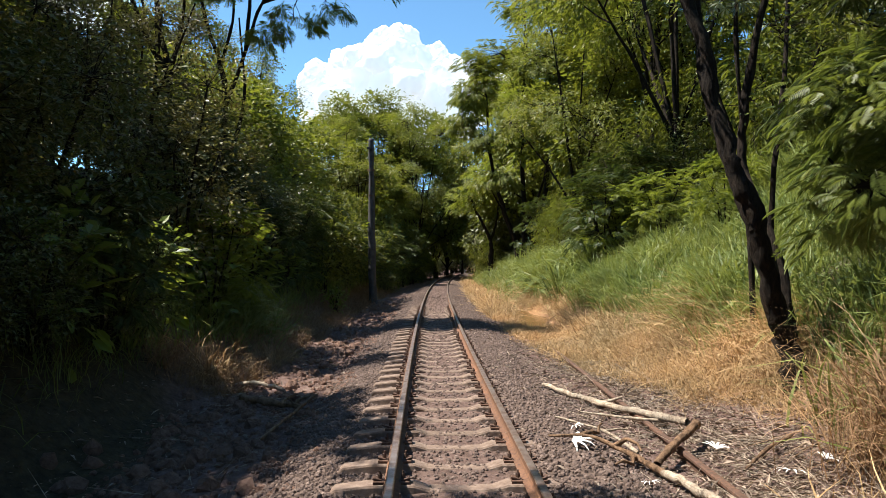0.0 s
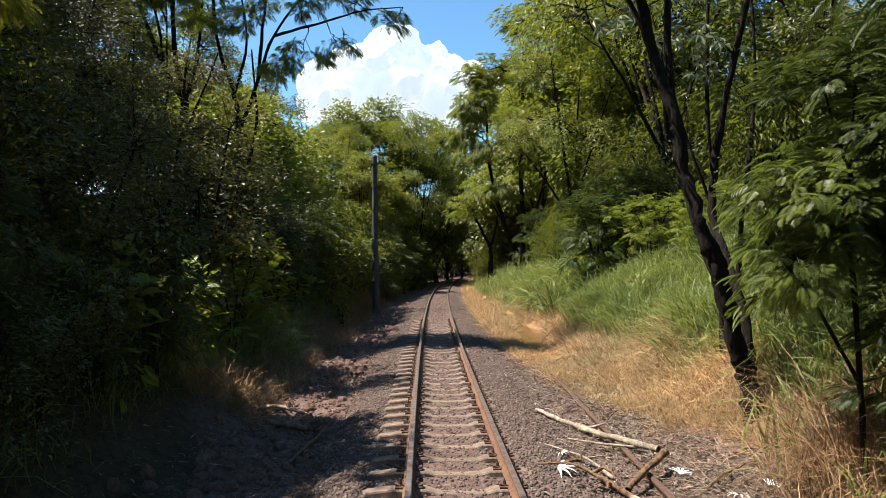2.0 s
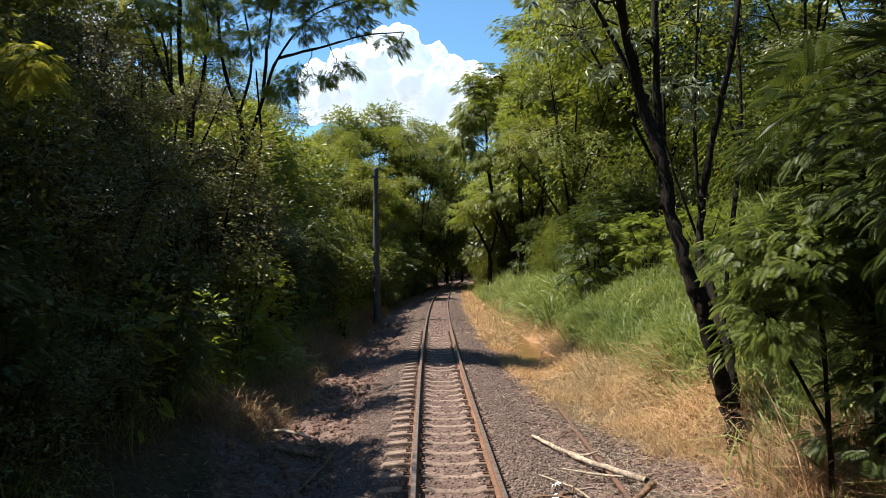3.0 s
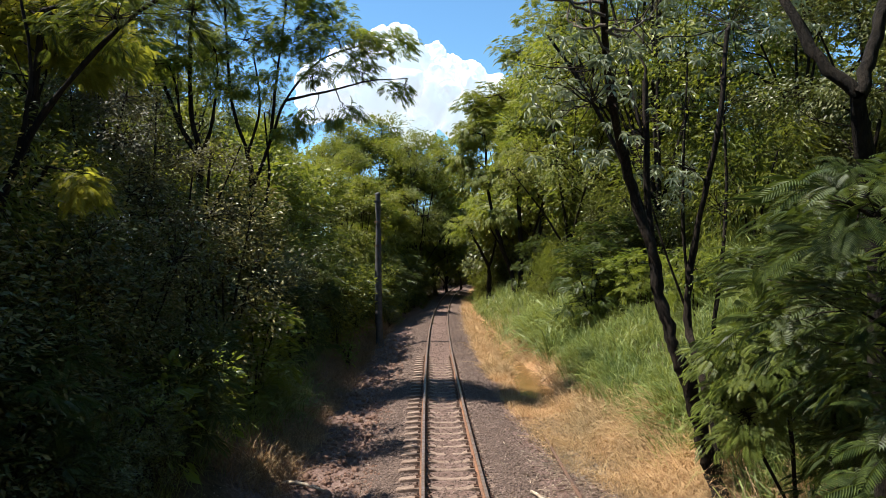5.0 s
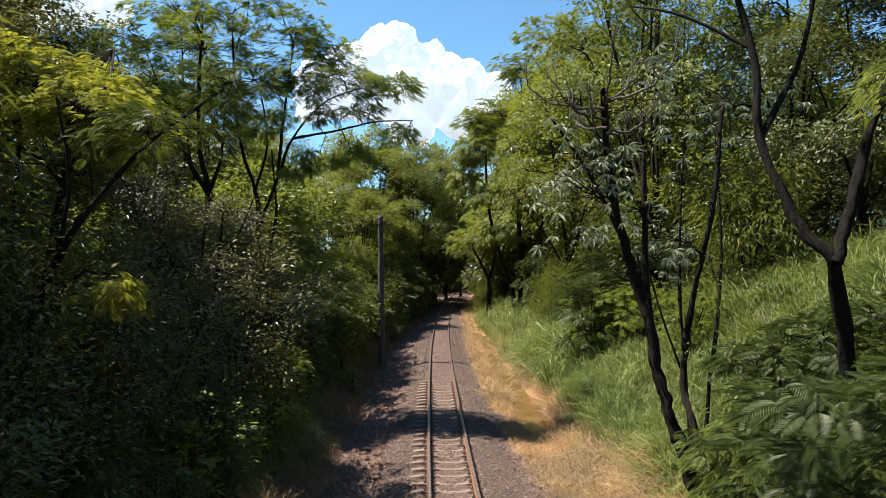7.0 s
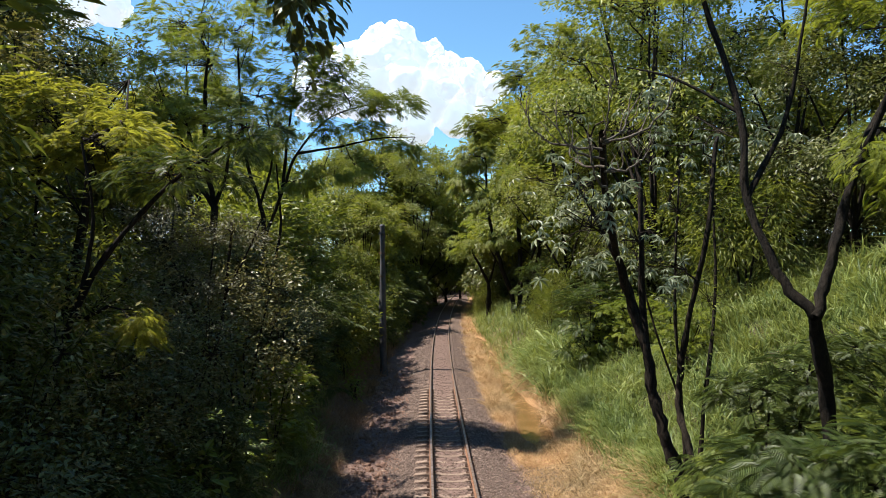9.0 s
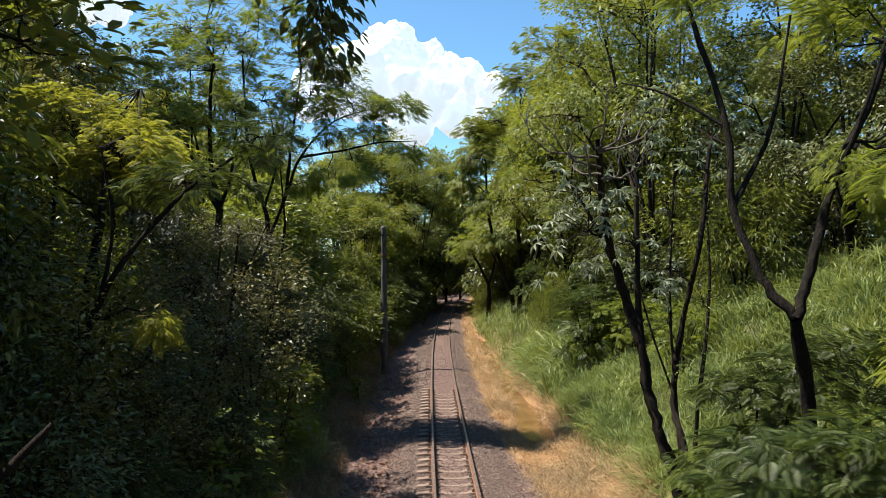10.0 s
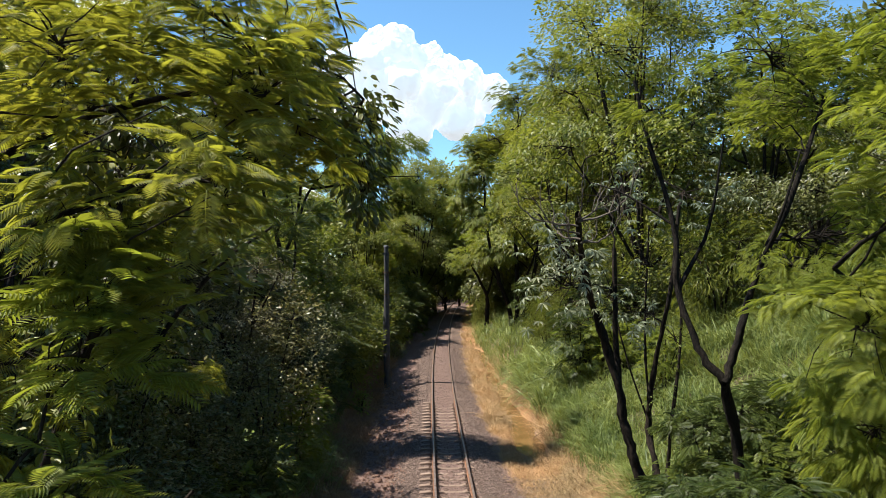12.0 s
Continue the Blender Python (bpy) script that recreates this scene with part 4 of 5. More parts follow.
tree("forked_tree", "slender dark forked tree with feathery leaves", (3.3, 2.7, ground_at(3.3, 2.7)),
     [([(3.3, 2.7, 0.2), (3.24, 2.75, 1.8), (3.18, 2.75, 3.2), (3.1, 2.7, 4.4), (2.82, 2.4, 5.22)], 0.072, 0.056),
      ([(2.82, 2.4, 5.22), (2.56, 2.55, 5.62), (2.42, 2.8, 6.3), (2.4, 2.9, 7.1), (2.15, 3.1, 8.2), (2.0, 3.2, 9.0)], 0.048, 0.018),
      ([(2.82, 2.4, 5.22), (3.02, 2.5, 5.7), (3.36, 2.7, 6.5), (3.9, 2.9, 7.5), (4.5, 3.2, 8.8)], 0.055, 0.025),
      ([(2.42, 2.8, 6.3), (2.85, 2.9, 7.1), (3.0, 2.8, 8.2)], 0.026, 0.012), ([(2.4, 2.9, 7.1), (1.9, 3.2, 7.5), (1.5, 3.5, 7.7)], 0.018, 0.007), ([(3.36, 2.7, 6.5), (3.6, 2.6, 7.2), (3.8, 2.5, 8.0)], 0.022, 0.01)],
     [(3.7, 3.2, 9.4, 1.0, 0.9, 0.6, 24), (4.8, 4.2, 9.0, 1.2, 1.2, 0.8, 32), (3.7, 2.5, 6.6, 0.5, 0.6, 0.35, 10), (4.7, 3.3, 7.0, 0.9, 1.0, 0.7, 22), (2.2, 3.1, 8.6, 0.4, 0.4, 0.2, 5)],
     FROND, 22, 0.32, 0.16, LEAF_FEATHER, BARK_BLACK, twig=0.012)
tree("feathery_sapling", "young tree with soft feathery green leaves", (3.75, 5.0, ground_at(3.75, 5.0)),
     [([(3.75, 5.0, 0.2), (3.7, 5.0, 1.4), (3.62, 5.0, 2.8), (3.7, 5.0, 4.0)], 0.03, 0.01), ([(3.7, 5.0, 1.2), (3.3, 5.1, 2.0), (2.95, 5.2, 2.5)], 0.022, 0.009)],
     [(4.1, 5.0, 3.6, 0.5, 0.5, 0.4, 24), (3.5, 5.2, 2.95, 0.8, 0.7, 0.45, 44), (3.25, 5.3, 2.3, 0.6, 0.7, 0.4, 30), (4.2, 5.1, 2.9, 0.8, 0.7, 0.5, 40), (4.5, 4.4, 3.6, 0.7, 0.6, 0.5, 32), (4.7, 4.4, 3.1, 0.7, 0.6, 0.5, 32)],
     FROND, 14, 0.22, 0.17, LEAF_SOFT, BARK_DARK, twig=0.007)
tree("feathery_tree", "tree with drooping feathery bright green leaves", (4.7, 0.3, ground_at(4.7, 0.3)),
     [([(4.7, 0.3, 0.6), (4.5, 0.4, 3.0), (4.2, 0.5, 5.5), (4.0, 0.3, 8.0)], 0.11, 0.04), ([(4.4, 0.4, 3.6), (4.3, 1.4, 4.2), (4.3, 2.0, 4.6)], 0.045, 0.02), ([(4.2, 0.5, 5.5), (3.4, 0.2, 6.1), (2.6, -0.2, 6.6)], 0.04, 0.015)],
     [(2.9, 0.0, 6.1, 0.8, 0.9, 0.7, 34), (4.2, 1.7, 4.9, 0.8, 0.8, 0.7, 34), (4.7, 2.4, 4.0, 0.7, 0.8, 0.5, 22), (3.1, -0.7, 7.7, 0.9, 0.8, 0.7, 30), (4.2, 0.5, 8.8, 1.3, 1.2, 0.9, 40), (4.2, 0.8, 5.8, 0.9, 0.9, 0.8, 30)],
     FROND, 24, 0.28, 0.175, LEAF_FEATHER, BARK_DARK, twig=0.010, flat=0.3)

# The two saplings here carry the shade of the low fronds in their leaf colour.
tree("feathery_sapling", "bushy sapling with shade-toned green feathery leaves below the forked tree", (3.9, 0.9, ground_at(3.9, 0.9)),
     [([(3.9, 0.9, 0.4), (3.6, 0.95, 1.8), (3.0, 1.0, 3.2), (2.5, 1.1, 4.2)], 0.04, 0.012), ([(3.6, 0.95, 1.8), (3.3, 1.5, 2.6), (2.8, 1.8, 3.2)], 0.025, 0.010), ([(3.6, 0.95, 1.8), (3.7, 0.5, 2.8), (3.4, 0.2, 3.9)], 0.025, 0.010)],
     [(1.95, 1.1, 4.35, 0.35, 0.45, 0.25, 12), (2.6, 0.8, 4.4, 0.5, 0.5, 0.3, 18), (2.1, 1.7, 3.8, 0.45, 0.5, 0.3, 14), (2.7, 1.7, 3.3, 0.6, 0.6, 0.35, 20), (3.3, 0.4, 3.7, 0.6, 0.6, 0.4, 20), (2.5, 1.2, 3.0, 0.5, 0.5, 0.3, 12), (3.2, 1.6, 2.4, 0.6, 0.6, 0.4, 16)],
     FROND, 15, 0.24, 0.17, LEAF_FERN_SHADE, BARK_DARK, twig=0.007, flat=0.3)

tree("feathery_sapling", "dense feathery sapling in shade-toned green on the bank foot", (4.4, 5.3, ground_at(4.4, 5.3)),
     [([(4.4, 5.3, 0.6), (4.3, 5.2, 2.0), (4.1, 5.1, 3.3), (4.2, 5.0, 4.4)], 0.04, 0.012), ([(4.3, 5.2, 2.0), (3.8, 5.2, 3.0), (3.5, 5.2, 4.0)], 0.025, 0.009), ([(4.3, 5.2, 2.0), (4.7, 5.2, 3.2), (4.9, 5.2, 4.5)], 0.025, 0.009)],
     [(3.5, 5.2, 4.05, 0.5, 0.5, 0.3, 20), (4.2, 5.0, 4.3, 0.6, 0.6, 0.4, 26), (4.0, 4.6, 3.4, 0.6, 0.6, 0.4, 26), (3.1, 5.4, 3.1, 0.35, 0.4, 0.25, 10), (4.9, 5.2, 4.6, 0.6, 0.6, 0.4, 24), (4.7, 5.0, 2.7, 0.7, 0.6, 0.4, 22), (5.5, 5.6, 3.9, 0.6, 0.6, 0.4, 22), (5.4, 5.2, 3.0, 0.7, 0.6, 0.4, 22)],
     FROND, 15, 0.24, 0.17, LEAF_FERN_SHADE, BARK_DARK, twig=0.007, flat=0.3)

# ---- trees of the shaded bank ----
tree("feathery_tree", "tree with drooping feathery bright green leaves", (-4.9, -2.2, ground_at(-4.9, -2.2)),
     [([(-4.9, -2.2, 0.4), (-4.7, -2.2, 3.0), (-4.3, -2.1, 5.0), (-3.6, -2.0, 6.8), (-2.9, -1.9, 7.9)], 0.10, 0.035), ([(-4.3, -2.1, 5.0), (-3.6, -2.2, 5.6), (-2.9, -2.3, 6.0)], 0.035, 0.012), ([(-3.6, -2.0, 6.8), (-2.6, -1.6, 7.5), (-1.6, -1.2, 7.8)], 0.03, 0.010)],
     [(-1.75, -1.2, 7.75, 0.4, 0.4, 0.3, 18), (-2.5, -1.4, 7.9, 0.5, 0.5, 0.35, 20), (-1.75, -2.1, 7.95, 0.45, 0.4, 0.33, 18), (-2.4, -2.3, 7.7, 0.5, 0.4, 0.4, 18), (-3.2, -2.2, 7.4, 0.6, 0.5, 0.5, 18), (-2.9, -2.2, 6.2, 0.45, 0.5, 0.6, 14), (-2.9, -2.2, 4.9, 0.45, 0.5, 0.5, 10), (-1.5, -0.6, 7.5, 0.3, 0.3, 0.3, 10), (-1.6, -0.9, 8.2, 0.35, 0.35, 0.35, 16), (-3.0, -2.0, 3.8, 0.5, 0.5, 0.4, 8), (-1.55, -2.6, 7.0, 0.22, 0.25, 0.2, 9), (-1.95, -2.6, 6.9, 0.3, 0.25, 0.3, 11), (-1.4, -2.3, 7.45, 0.22, 0.25, 0.18, 8)],
     FROND, 15, 0.18, 0.155, LEAF_GOLD, BARK_DARK, twig=0.008)
tree("feathery_sapling", "young tree with long feathery fronds", (-4.2, -2.9, ground_at(-4.2, -2.9)),
     [([(-4.2, -2.9, 0.3), (-3.9, -2.8, 2.6), (-3.2, -2.7, 4.4), (-2.5, -2.6, 5.6)], 0.05, 0.015)],
     [(-2.05, -2.5, 6.4, 0.22, 0.3, 0.4, 16), (-2.25, -2.5, 5.4, 0.26, 0.3, 0.45, 18), (-2.3, -2.5, 4.5, 0.26, 0.3, 0.35, 12)],
     FROND, 9, 0.15, 0.22, LEAF_FEATHER, BARK_DARK, twig=0.006)
tree("broad_leaved_tree", "young tree with glossy broad dark green leaves", (-4.6, -1.2, ground_at(-4.6, -1.2)),
     [([(-4.6, -1.2, 0.4), (-4.0, -1.1, 3.0), (-3.2, -1.0, 5.2), (-2.6, -0.9, 7.2)], 0.07, 0.02), ([(-4.0, -1.1, 3.0), (-3.0, -0.9, 4.2), (-2.3, -0.7, 5.0)], 0.035, 0.012)],
     [(-2.6, -1.2, 7.2, 0.5, 0.5, 0.5, 26), (-2.1, -1.3, 6.6, 0.35, 0.4, 0.4, 20), (-3.0, -1.2, 6.0, 0.5, 0.5, 0.5, 22), (-3.3, -1.2, 4.8, 0.4, 0.5, 0.4, 12), (-1.8, -1.0, 7.3, 0.3, 0.3, 0.35, 14)],
     OVAL, 14, 0.15, 0.095, LEAF_MID, BARK_DARK, twig=0.008)
tree("hanging_branch_tree", "dark broad-leaved tree with hanging twigs", (-5.6, 1.0, ground_at(-5.6, 1.0)),
     [([(-5.6, 1.0, 1.0), (-5.2, 1.0, 4.0), (-4.2, 0.8, 7.0), (-3.0, 0.5, 9.7)], 0.10, 0.03), ([(-3.0, 0.5, 9.7), (-1.9, 0.3, 9.7), (-1.42, 0.35, 8.8), (-1.26, 0.4, 8.0)], 0.02, 0.004), ([(-5.2, 1.0, 4.0), (-5.0, 1.4, 6.0), (-5.0, 1.8, 8.6)], 0.07, 0.03)],
     [(-1.22, 0.4, 7.25, 0.10, 0.2, 0.40, 11), (-1.45, 0.4, 7.9, 0.22, 0.3, 0.32, 12), (-1.15, 0.6, 7.85, 0.18, 0.3, 0.35, 11), (-1.75, 0.5, 8.1, 0.3, 0.3, 0.3, 12), (-2.5, -1.5, 7.3, 0.4, 0.4, 0.35, 16), (-1.7, -1.0, 7.9, 0.4, 0.3, 0.3, 14), (-2.9, -1.0, 6.9, 0.35, 0.4, 0.5, 16), (-5.6, 2.6, 8.0, 1.0, 1.0, 0.8, 30), (-4.9, 1.6, 5.6, 0.9, 1.0, 0.9, 30)],
     OVAL, 22, 0.085, 0.10, LEAF_DARK, BARK_DARK, twig=0.007, flat=1.0, hang=-0.9)
tree("feathery_tree", "yellow-green feathery tree on the shaded bank", (-6.9, 7.6, ground_at(-6.9, 7.6)),
     [([(-6.9, 7.6, 2.0), (-6.6, 7.5, 4.2), (-6.1, 7.3, 6.0), (-5.9, 7.2, 7.6)], 0.11, 0.04), ([(-6.6, 7.5, 4.2), (-5.6, 6.4, 4.8), (-4.7, 5.3, 5.1)], 0.05, 0.02)],
     [(-5.6, 7.4, 7.5, 1.1, 1.2, 0.6, 40), (-6.9, 8.0, 8.0, 1.3, 1.4, 0.7, 44), (-4.4, 5.2, 4.95, 0.4, 0.35, 0.1, 4), (-7.9, 6.6, 6.9, 1.2, 1.2, 0.9, 30), (-6.4, 9.4, 7.9, 1.0, 1.0, 0.5, 34), (-7.6, 10.0, 8.6, 1.1, 1.0, 0.5, 30)],
     FROND, 24, 0.32, 0.19, LEAF_GOLD, BARK_DARK, twig=0.010)
tree("feathery_tree", "dark leaning feathery tree reaching over the track side", (-5.9, 5.6, ground_at(-5.9, 5.6)),
     [([(-5.9, 5.6, 1.2), (-5.7, 5.6, 3.4), (-5.1, 5.4, 5.2), (-4.1, 5.3, 6.5), (-3.0, 5.2, 7.3)], 0.07, 0.015), ([(-5.1, 5.4, 5.2), (-4.9, 5.3, 6.2), (-5.0, 5.2, 7.2)], 0.03, 0.012)],
     [(-3.9, 5.2, 6.8, 0.9, 0.5, 0.3, 22), (-2.9, 5.2, 7.4, 0.5, 0.45, 0.3, 12)],
     FROND, 15, 0.26, 0.17, LEAF_FERN_SHADE, BARK_DARK, twig=0.008, flat=0.3)
tree("olive_tree", "slender tree with small brownish olive leaves", (-7.6, 8.3, ground_at(-7.6, 8.3)),
     [([(-7.6, 8.3, 2.4), (-7.5, 8.3, 5.0), (-7.3, 8.2, 7.2), (-7.4, 8.2, 8.9)], 0.06, 0.02), ([(-7.3, 8.2, 7.2), (-7.8, 8.5, 8.4), (-8.0, 8.6, 9.6)], 0.03, 0.012)],
     [(-7.4, 8.2, 8.9, 0.7, 0.7, 0.6, 22), (-8.0, 8.6, 9.6, 0.6, 0.6, 0.5, 16), (-6.9, 8.0, 8.2, 0.4, 0.4, 0.4, 10)],
     BROAD, 44, 0.2, 0.085, LEAF_OLIVE, BARK_DARK, twig=0.008, flat=0.5)
tree("spreading_tree", "tall spreading tree with airy layered feathery crown", (-6.6, 20.6, ground_at(-6.6, 20.6)),
     [([(-6.6, 20.6, 1.6), (-6.75, 20.6, 4.2), (-6.6, 20.5, 6.4), (-6.7, 20.4, 7.6), (-7.2, 20.2, 9.4), (-7.4, 20.0, 12.8)], 0.12, 0.03), ([(-6.6, 20.5, 6.4), (-5.9, 20.2, 8.0), (-5.3, 19.8, 9.3), (-4.0, 19.0, 10.4), (-2.2, 18.4, 10.8)], 0.065, 0.014),
      ([(-5.9, 20.2, 8.0), (-5.6, 19.8, 10.0), (-5.2, 19.4, 12.4)], 0.06, 0.025), ([(-5.3, 19.8, 9.3), (-3.8, 19.0, 9.4), (-2.4, 18.5, 9.6), (-1.2, 18.2, 9.6)], 0.045, 0.012), ([(-6.7, 20.4, 7.6), (-6.2, 20.0, 9.2), (-6.4, 19.8, 11.0)], 0.05, 0.02), ([(-6.6, 20.6, 4.6), (-6.0, 20.4, 6.6), (-6.1, 20.2, 9.0)], 0.06, 0.025)],
     [(-6.6, 19.5, 11.2, 1.5, 1.5, 0.9, 30), (-7.3, 20, 13.8, 1.6, 1.6, 0.9, 28), (-4.8, 19, 11.4, 1.4, 1.3, 0.8, 28), (-3.4, 18.6, 10.9, 1.2, 1.1, 0.6, 22), (-2.2, 18.3, 10.8, 0.8, 0.8, 0.4, 14), (-1.35, 18.2, 10.7, 0.4, 0.5, 0.25, 6),
      (-3.8, 18.8, 12.1, 0.9, 0.9, 0.5, 14), (-5.4, 19.2, 12.8, 1.2, 1.2, 0.7, 20), (-4.3, 18.7, 9.9, 0.9, 0.9, 0.35, 9), (-5.8, 19, 9.7, 0.8, 0.8, 0.4, 9), (-4.2, 19, 8.5, 0.8, 0.8, 0.35, 8), (-5.3, 19.4, 8.3, 0.7, 0.7, 0.35, 8), (-3.2, 18.7, 8.7, 0.6, 0.6, 0.3, 6), (-1.3, 18.2, 9.4, 0.5, 0.5, 0.35, 6), (-2.6, 18.4, 9.8, 0.8, 0.8, 0.35, 9), (-7.2, 19.4, 9.6, 0.8, 0.8, 0.4, 9), (-5.9, 19.6, 14.4, 1.3, 1.3, 0.8, 20)],
     FROND_MID, 34, 0.40, 0.19, LEAF_SUNNY, BARK_DARK, twig=0.010, flat=0.26, hang=-0.1)
tree("spreading_tree", "broad tree with dense fresh green crown and forked dark trunk", (-8.7, 21.2, ground_at(-8.7, 21.2)),
     [([(-8.7, 21.2, 2.6), (-8.6, 21.0, 5.0), (-8.5, 21.0, 7.6)], 0.18, 0.13), ([(-8.5, 21.0, 7.5), (-9.1, 20.8, 8.6), (-9.7, 20.6, 10.2), (-10.2, 20.4, 11.6)], 0.10, 0.035), ([(-8.5, 21.0, 7.5), (-8.7, 20.6, 9.2), (-8.6, 20.2, 11.4), (-8.4, 20, 12.8)], 0.10, 0.04), ([(-8.5, 21.0, 7.6), (-7.9, 20.4, 8.8), (-7.6, 20.0, 10.4)], 0.08, 0.03), ([(-9.1, 20.8, 8.6), (-9.1, 20.2, 10.0), (-9.4, 19.8, 11.0)], 0.05, 0.02)],
     [(-8.4, 20, 12.4, 2.0, 1.8, 1.1, 44), (-10.3, 20.5, 11.4, 1.5, 1.5, 1.0, 30), (-9.2, 19.5, 10.5, 1.4, 1.4, 0.7, 24), (-9.6, 21, 14.2, 1.7, 1.6, 0.9, 28), (-11.2, 20.8, 12.9, 1.2, 1.2, 0.7, 18), (-7.6, 19.6, 11.0, 1.0, 1.0, 0.6, 16), (-10.4, 20.2, 9.9, 0.9, 0.9, 0.4, 10), (-8.0, 20, 15.4, 1.4, 1.4, 0.8, 20), (-11.6, 21, 10.6, 0.9, 0.9, 0.5, 10)],
     FROND_MID, 34, 0.40, 0.19, LEAF_SUNNY, BARK_DARK, twig=0.011, flat=0.26, hang=-0.1)
dusk = tree("small_leaved_tree", "dark small-leaved tree with thin crossing stems on the shaded bank", (-6.1, 14.6, ground_at(-6.1, 14.6)),
     [([(-6.1, 14.6, 1.2), (-6.0, 14.6, 3.0), (-5.7, 14.5, 4.8), (-5.5, 14.4, 6.6)], 0.07, 0.025), ([(-6.0, 14.6, 3.0), (-6.5, 14.4, 4.6), (-7.1, 14.2, 6.2)], 0.05, 0.02), ([(-6.1, 14.7, 2.2), (-6.3, 15.0, 4.2), (-6.2, 15.2, 6.4)], 0.045, 0.018), ([(-5.7, 14.5, 4.8), (-5.1, 14.2, 5.8), (-4.7, 14.0, 6.6)], 0.035, 0.014)],
     [(-5.5, 14.3, 6.4, 0.7, 0.7, 0.5, 18), (-7.1, 14.2, 6.1, 0.8, 0.8, 0.5, 22), (-6.3, 15.0, 6.5, 0.7, 0.7, 0.4, 16), (-6.4, 14.0, 5.2, 0.7, 0.7, 0.4, 18), (-5.4, 14.0, 5.0, 0.6, 0.6, 0.4, 16), (-6.9, 13.6, 4.4, 0.8, 0.7, 0.5, 20), (-5.8, 13.8, 3.9, 0.8, 0.7, 0.4, 20), (-4.8, 13.9, 6.3, 0.4, 0.4, 0.3, 8), (-7.8, 14.4, 5.2, 0.7, 0.7, 0.5, 18)],
     BROAD, 46, 0.22, 0.09, LEAF_DUSK, BARK_DARK, twig=0.010, flat=0.4)
dusk.location.y -= 1.2
for x, y, turn, size in ((-8.4, 13.7, 130, 1.0), (-9.2, 17.6, 250, 1.05)):
    copy_thing(dusk, pose(x, y, ground_at(x, y), 0, 0, turn)).scale = (size, size, size)
tree("open_crowned_tree", "dark tall tree with open crown against the sky", (-17.2, 27.5, ground_at(-17.2, 27.5)),
     [([(-17.2, 27.5, 4.0), (-17.1, 27.4, 8.5), (-17.4, 27.2, 11.5), (-17.0, 27, 14.5)], 0.2, 0.06), ([(-17.1, 27.4, 9.5), (-18.4, 27.2, 11.6), (-19.4, 27, 14.2)], 0.11, 0.04), ([(-17.3, 27.3, 10.5), (-16.2, 27, 12.2), (-15.6, 26.8, 14.0)], 0.09, 0.03), ([(-17.4, 27.2, 11.5), (-18.0, 27, 13.6), (-18.2, 26.8, 16.2)], 0.07, 0.03)],
     [(-17.2, 27, 15.2, 1.3, 1.3, 0.8, 16), (-19.6, 27, 14.8, 1.5, 1.4, 0.8, 18), (-15.6, 26.6, 14.0, 1.2, 1.2, 0.8, 16), (-18.2, 26.8, 17.0, 1.6, 1.5, 0.9, 20), (-16.2, 27, 12.6, 0.9, 0.9, 0.5, 9), (-18.6, 27, 12.4, 1.0, 1.0, 0.5, 10), (-20.6, 27, 16.8, 1.3, 1.3, 0.8, 14)],
     BROAD, 60, 0.4, 0.17, LEAF_DARK, BARK_DARK, twig=0.02, flat=0.3, hang=-0.25)


# ---- shrubs ----
def shrub(label, shape, per, spread, size, leaf, tall, wide, clumps, hang=-0.15, name="shrub", flat=0.7):
    stems, blobs = [], []
    for k in range(5):
        a = 2 * math.pi * k / 5 + rng.uniform(-0.4, 0.4)
        r, h = wide * rng.uniform(0.35, 0.65), tall * rng.uniform(0.55, 0.85)
        tip = (r * math.cos(a), r * math.sin(a), h)
        stems.append(([(0.12 * math.cos(a), 0.12 * math.sin(a), -0.3), (0.35 * tip[0], 0.35 * tip[1], 0.45 * h), tip], 0.035, 0.012))
        blobs.append((*tip, wide * 0.5, wide * 0.5, tall * 0.26, clumps))
        blobs.append((tip[0] * 1.2, tip[1] * 1.2, h * 0.5, wide * 0.42, wide * 0.42, tall * 0.24, clumps // 2))
    return tree(name, label, (0, 0, 0), stems, blobs, shape, per, spread, size, leaf, BARK_DARK, "shrub", "shrubs of the banks", 0.008, flat, hang)


def place(proto, spots):
    """Copies of a plant, each a turn and a size of its own; the first spot takes the plant itself."""
    for i, (x, y, s) in enumerate(spots):
        m = pose(x, y, ground_at(x, y) - 0.05, 0, 0, float(rng.uniform(0, 360)))
        ob = proto if i == 0 else copy_thing(proto, m)
        ob.matrix_basis = m
        ob.scale = (s, s, s * float(rng.uniform(0.88, 1.12)))


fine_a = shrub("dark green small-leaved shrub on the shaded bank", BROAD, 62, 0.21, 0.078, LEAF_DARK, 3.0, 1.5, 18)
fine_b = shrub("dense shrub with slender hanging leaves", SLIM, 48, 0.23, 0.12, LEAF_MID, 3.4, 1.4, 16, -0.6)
dark_a = shrub("dark green broad-leaved shrub on the shaded bank", BROAD, 44, 0.24, 0.115, LEAF_DARK, 3.0, 1.5, 18)
dark_b = shrub("dense green shrub with slender hanging leaves", SLIM, 30, 0.26, 0.19, LEAF_MID, 3.4, 1.4, 16, -0.6)
olive = shrub("tall pale olive shrub with small leaves", BROAD, 42, 0.20, 0.09, LEAF_OLIVE, 4.2, 1.5, 18)
feather = shrub("feathery green shrub on the bank", FROND, 11, 0.32, 0.25, LEAF_FERN_SHADE, 2.8, 1.4, 9, flat=0.2)
lit = shrub("yellow-green bushy shrub at the wood's edge", BROAD, 28, 0.26, 0.17, LEAF_CANOPY, 3.2, 1.5, 16)
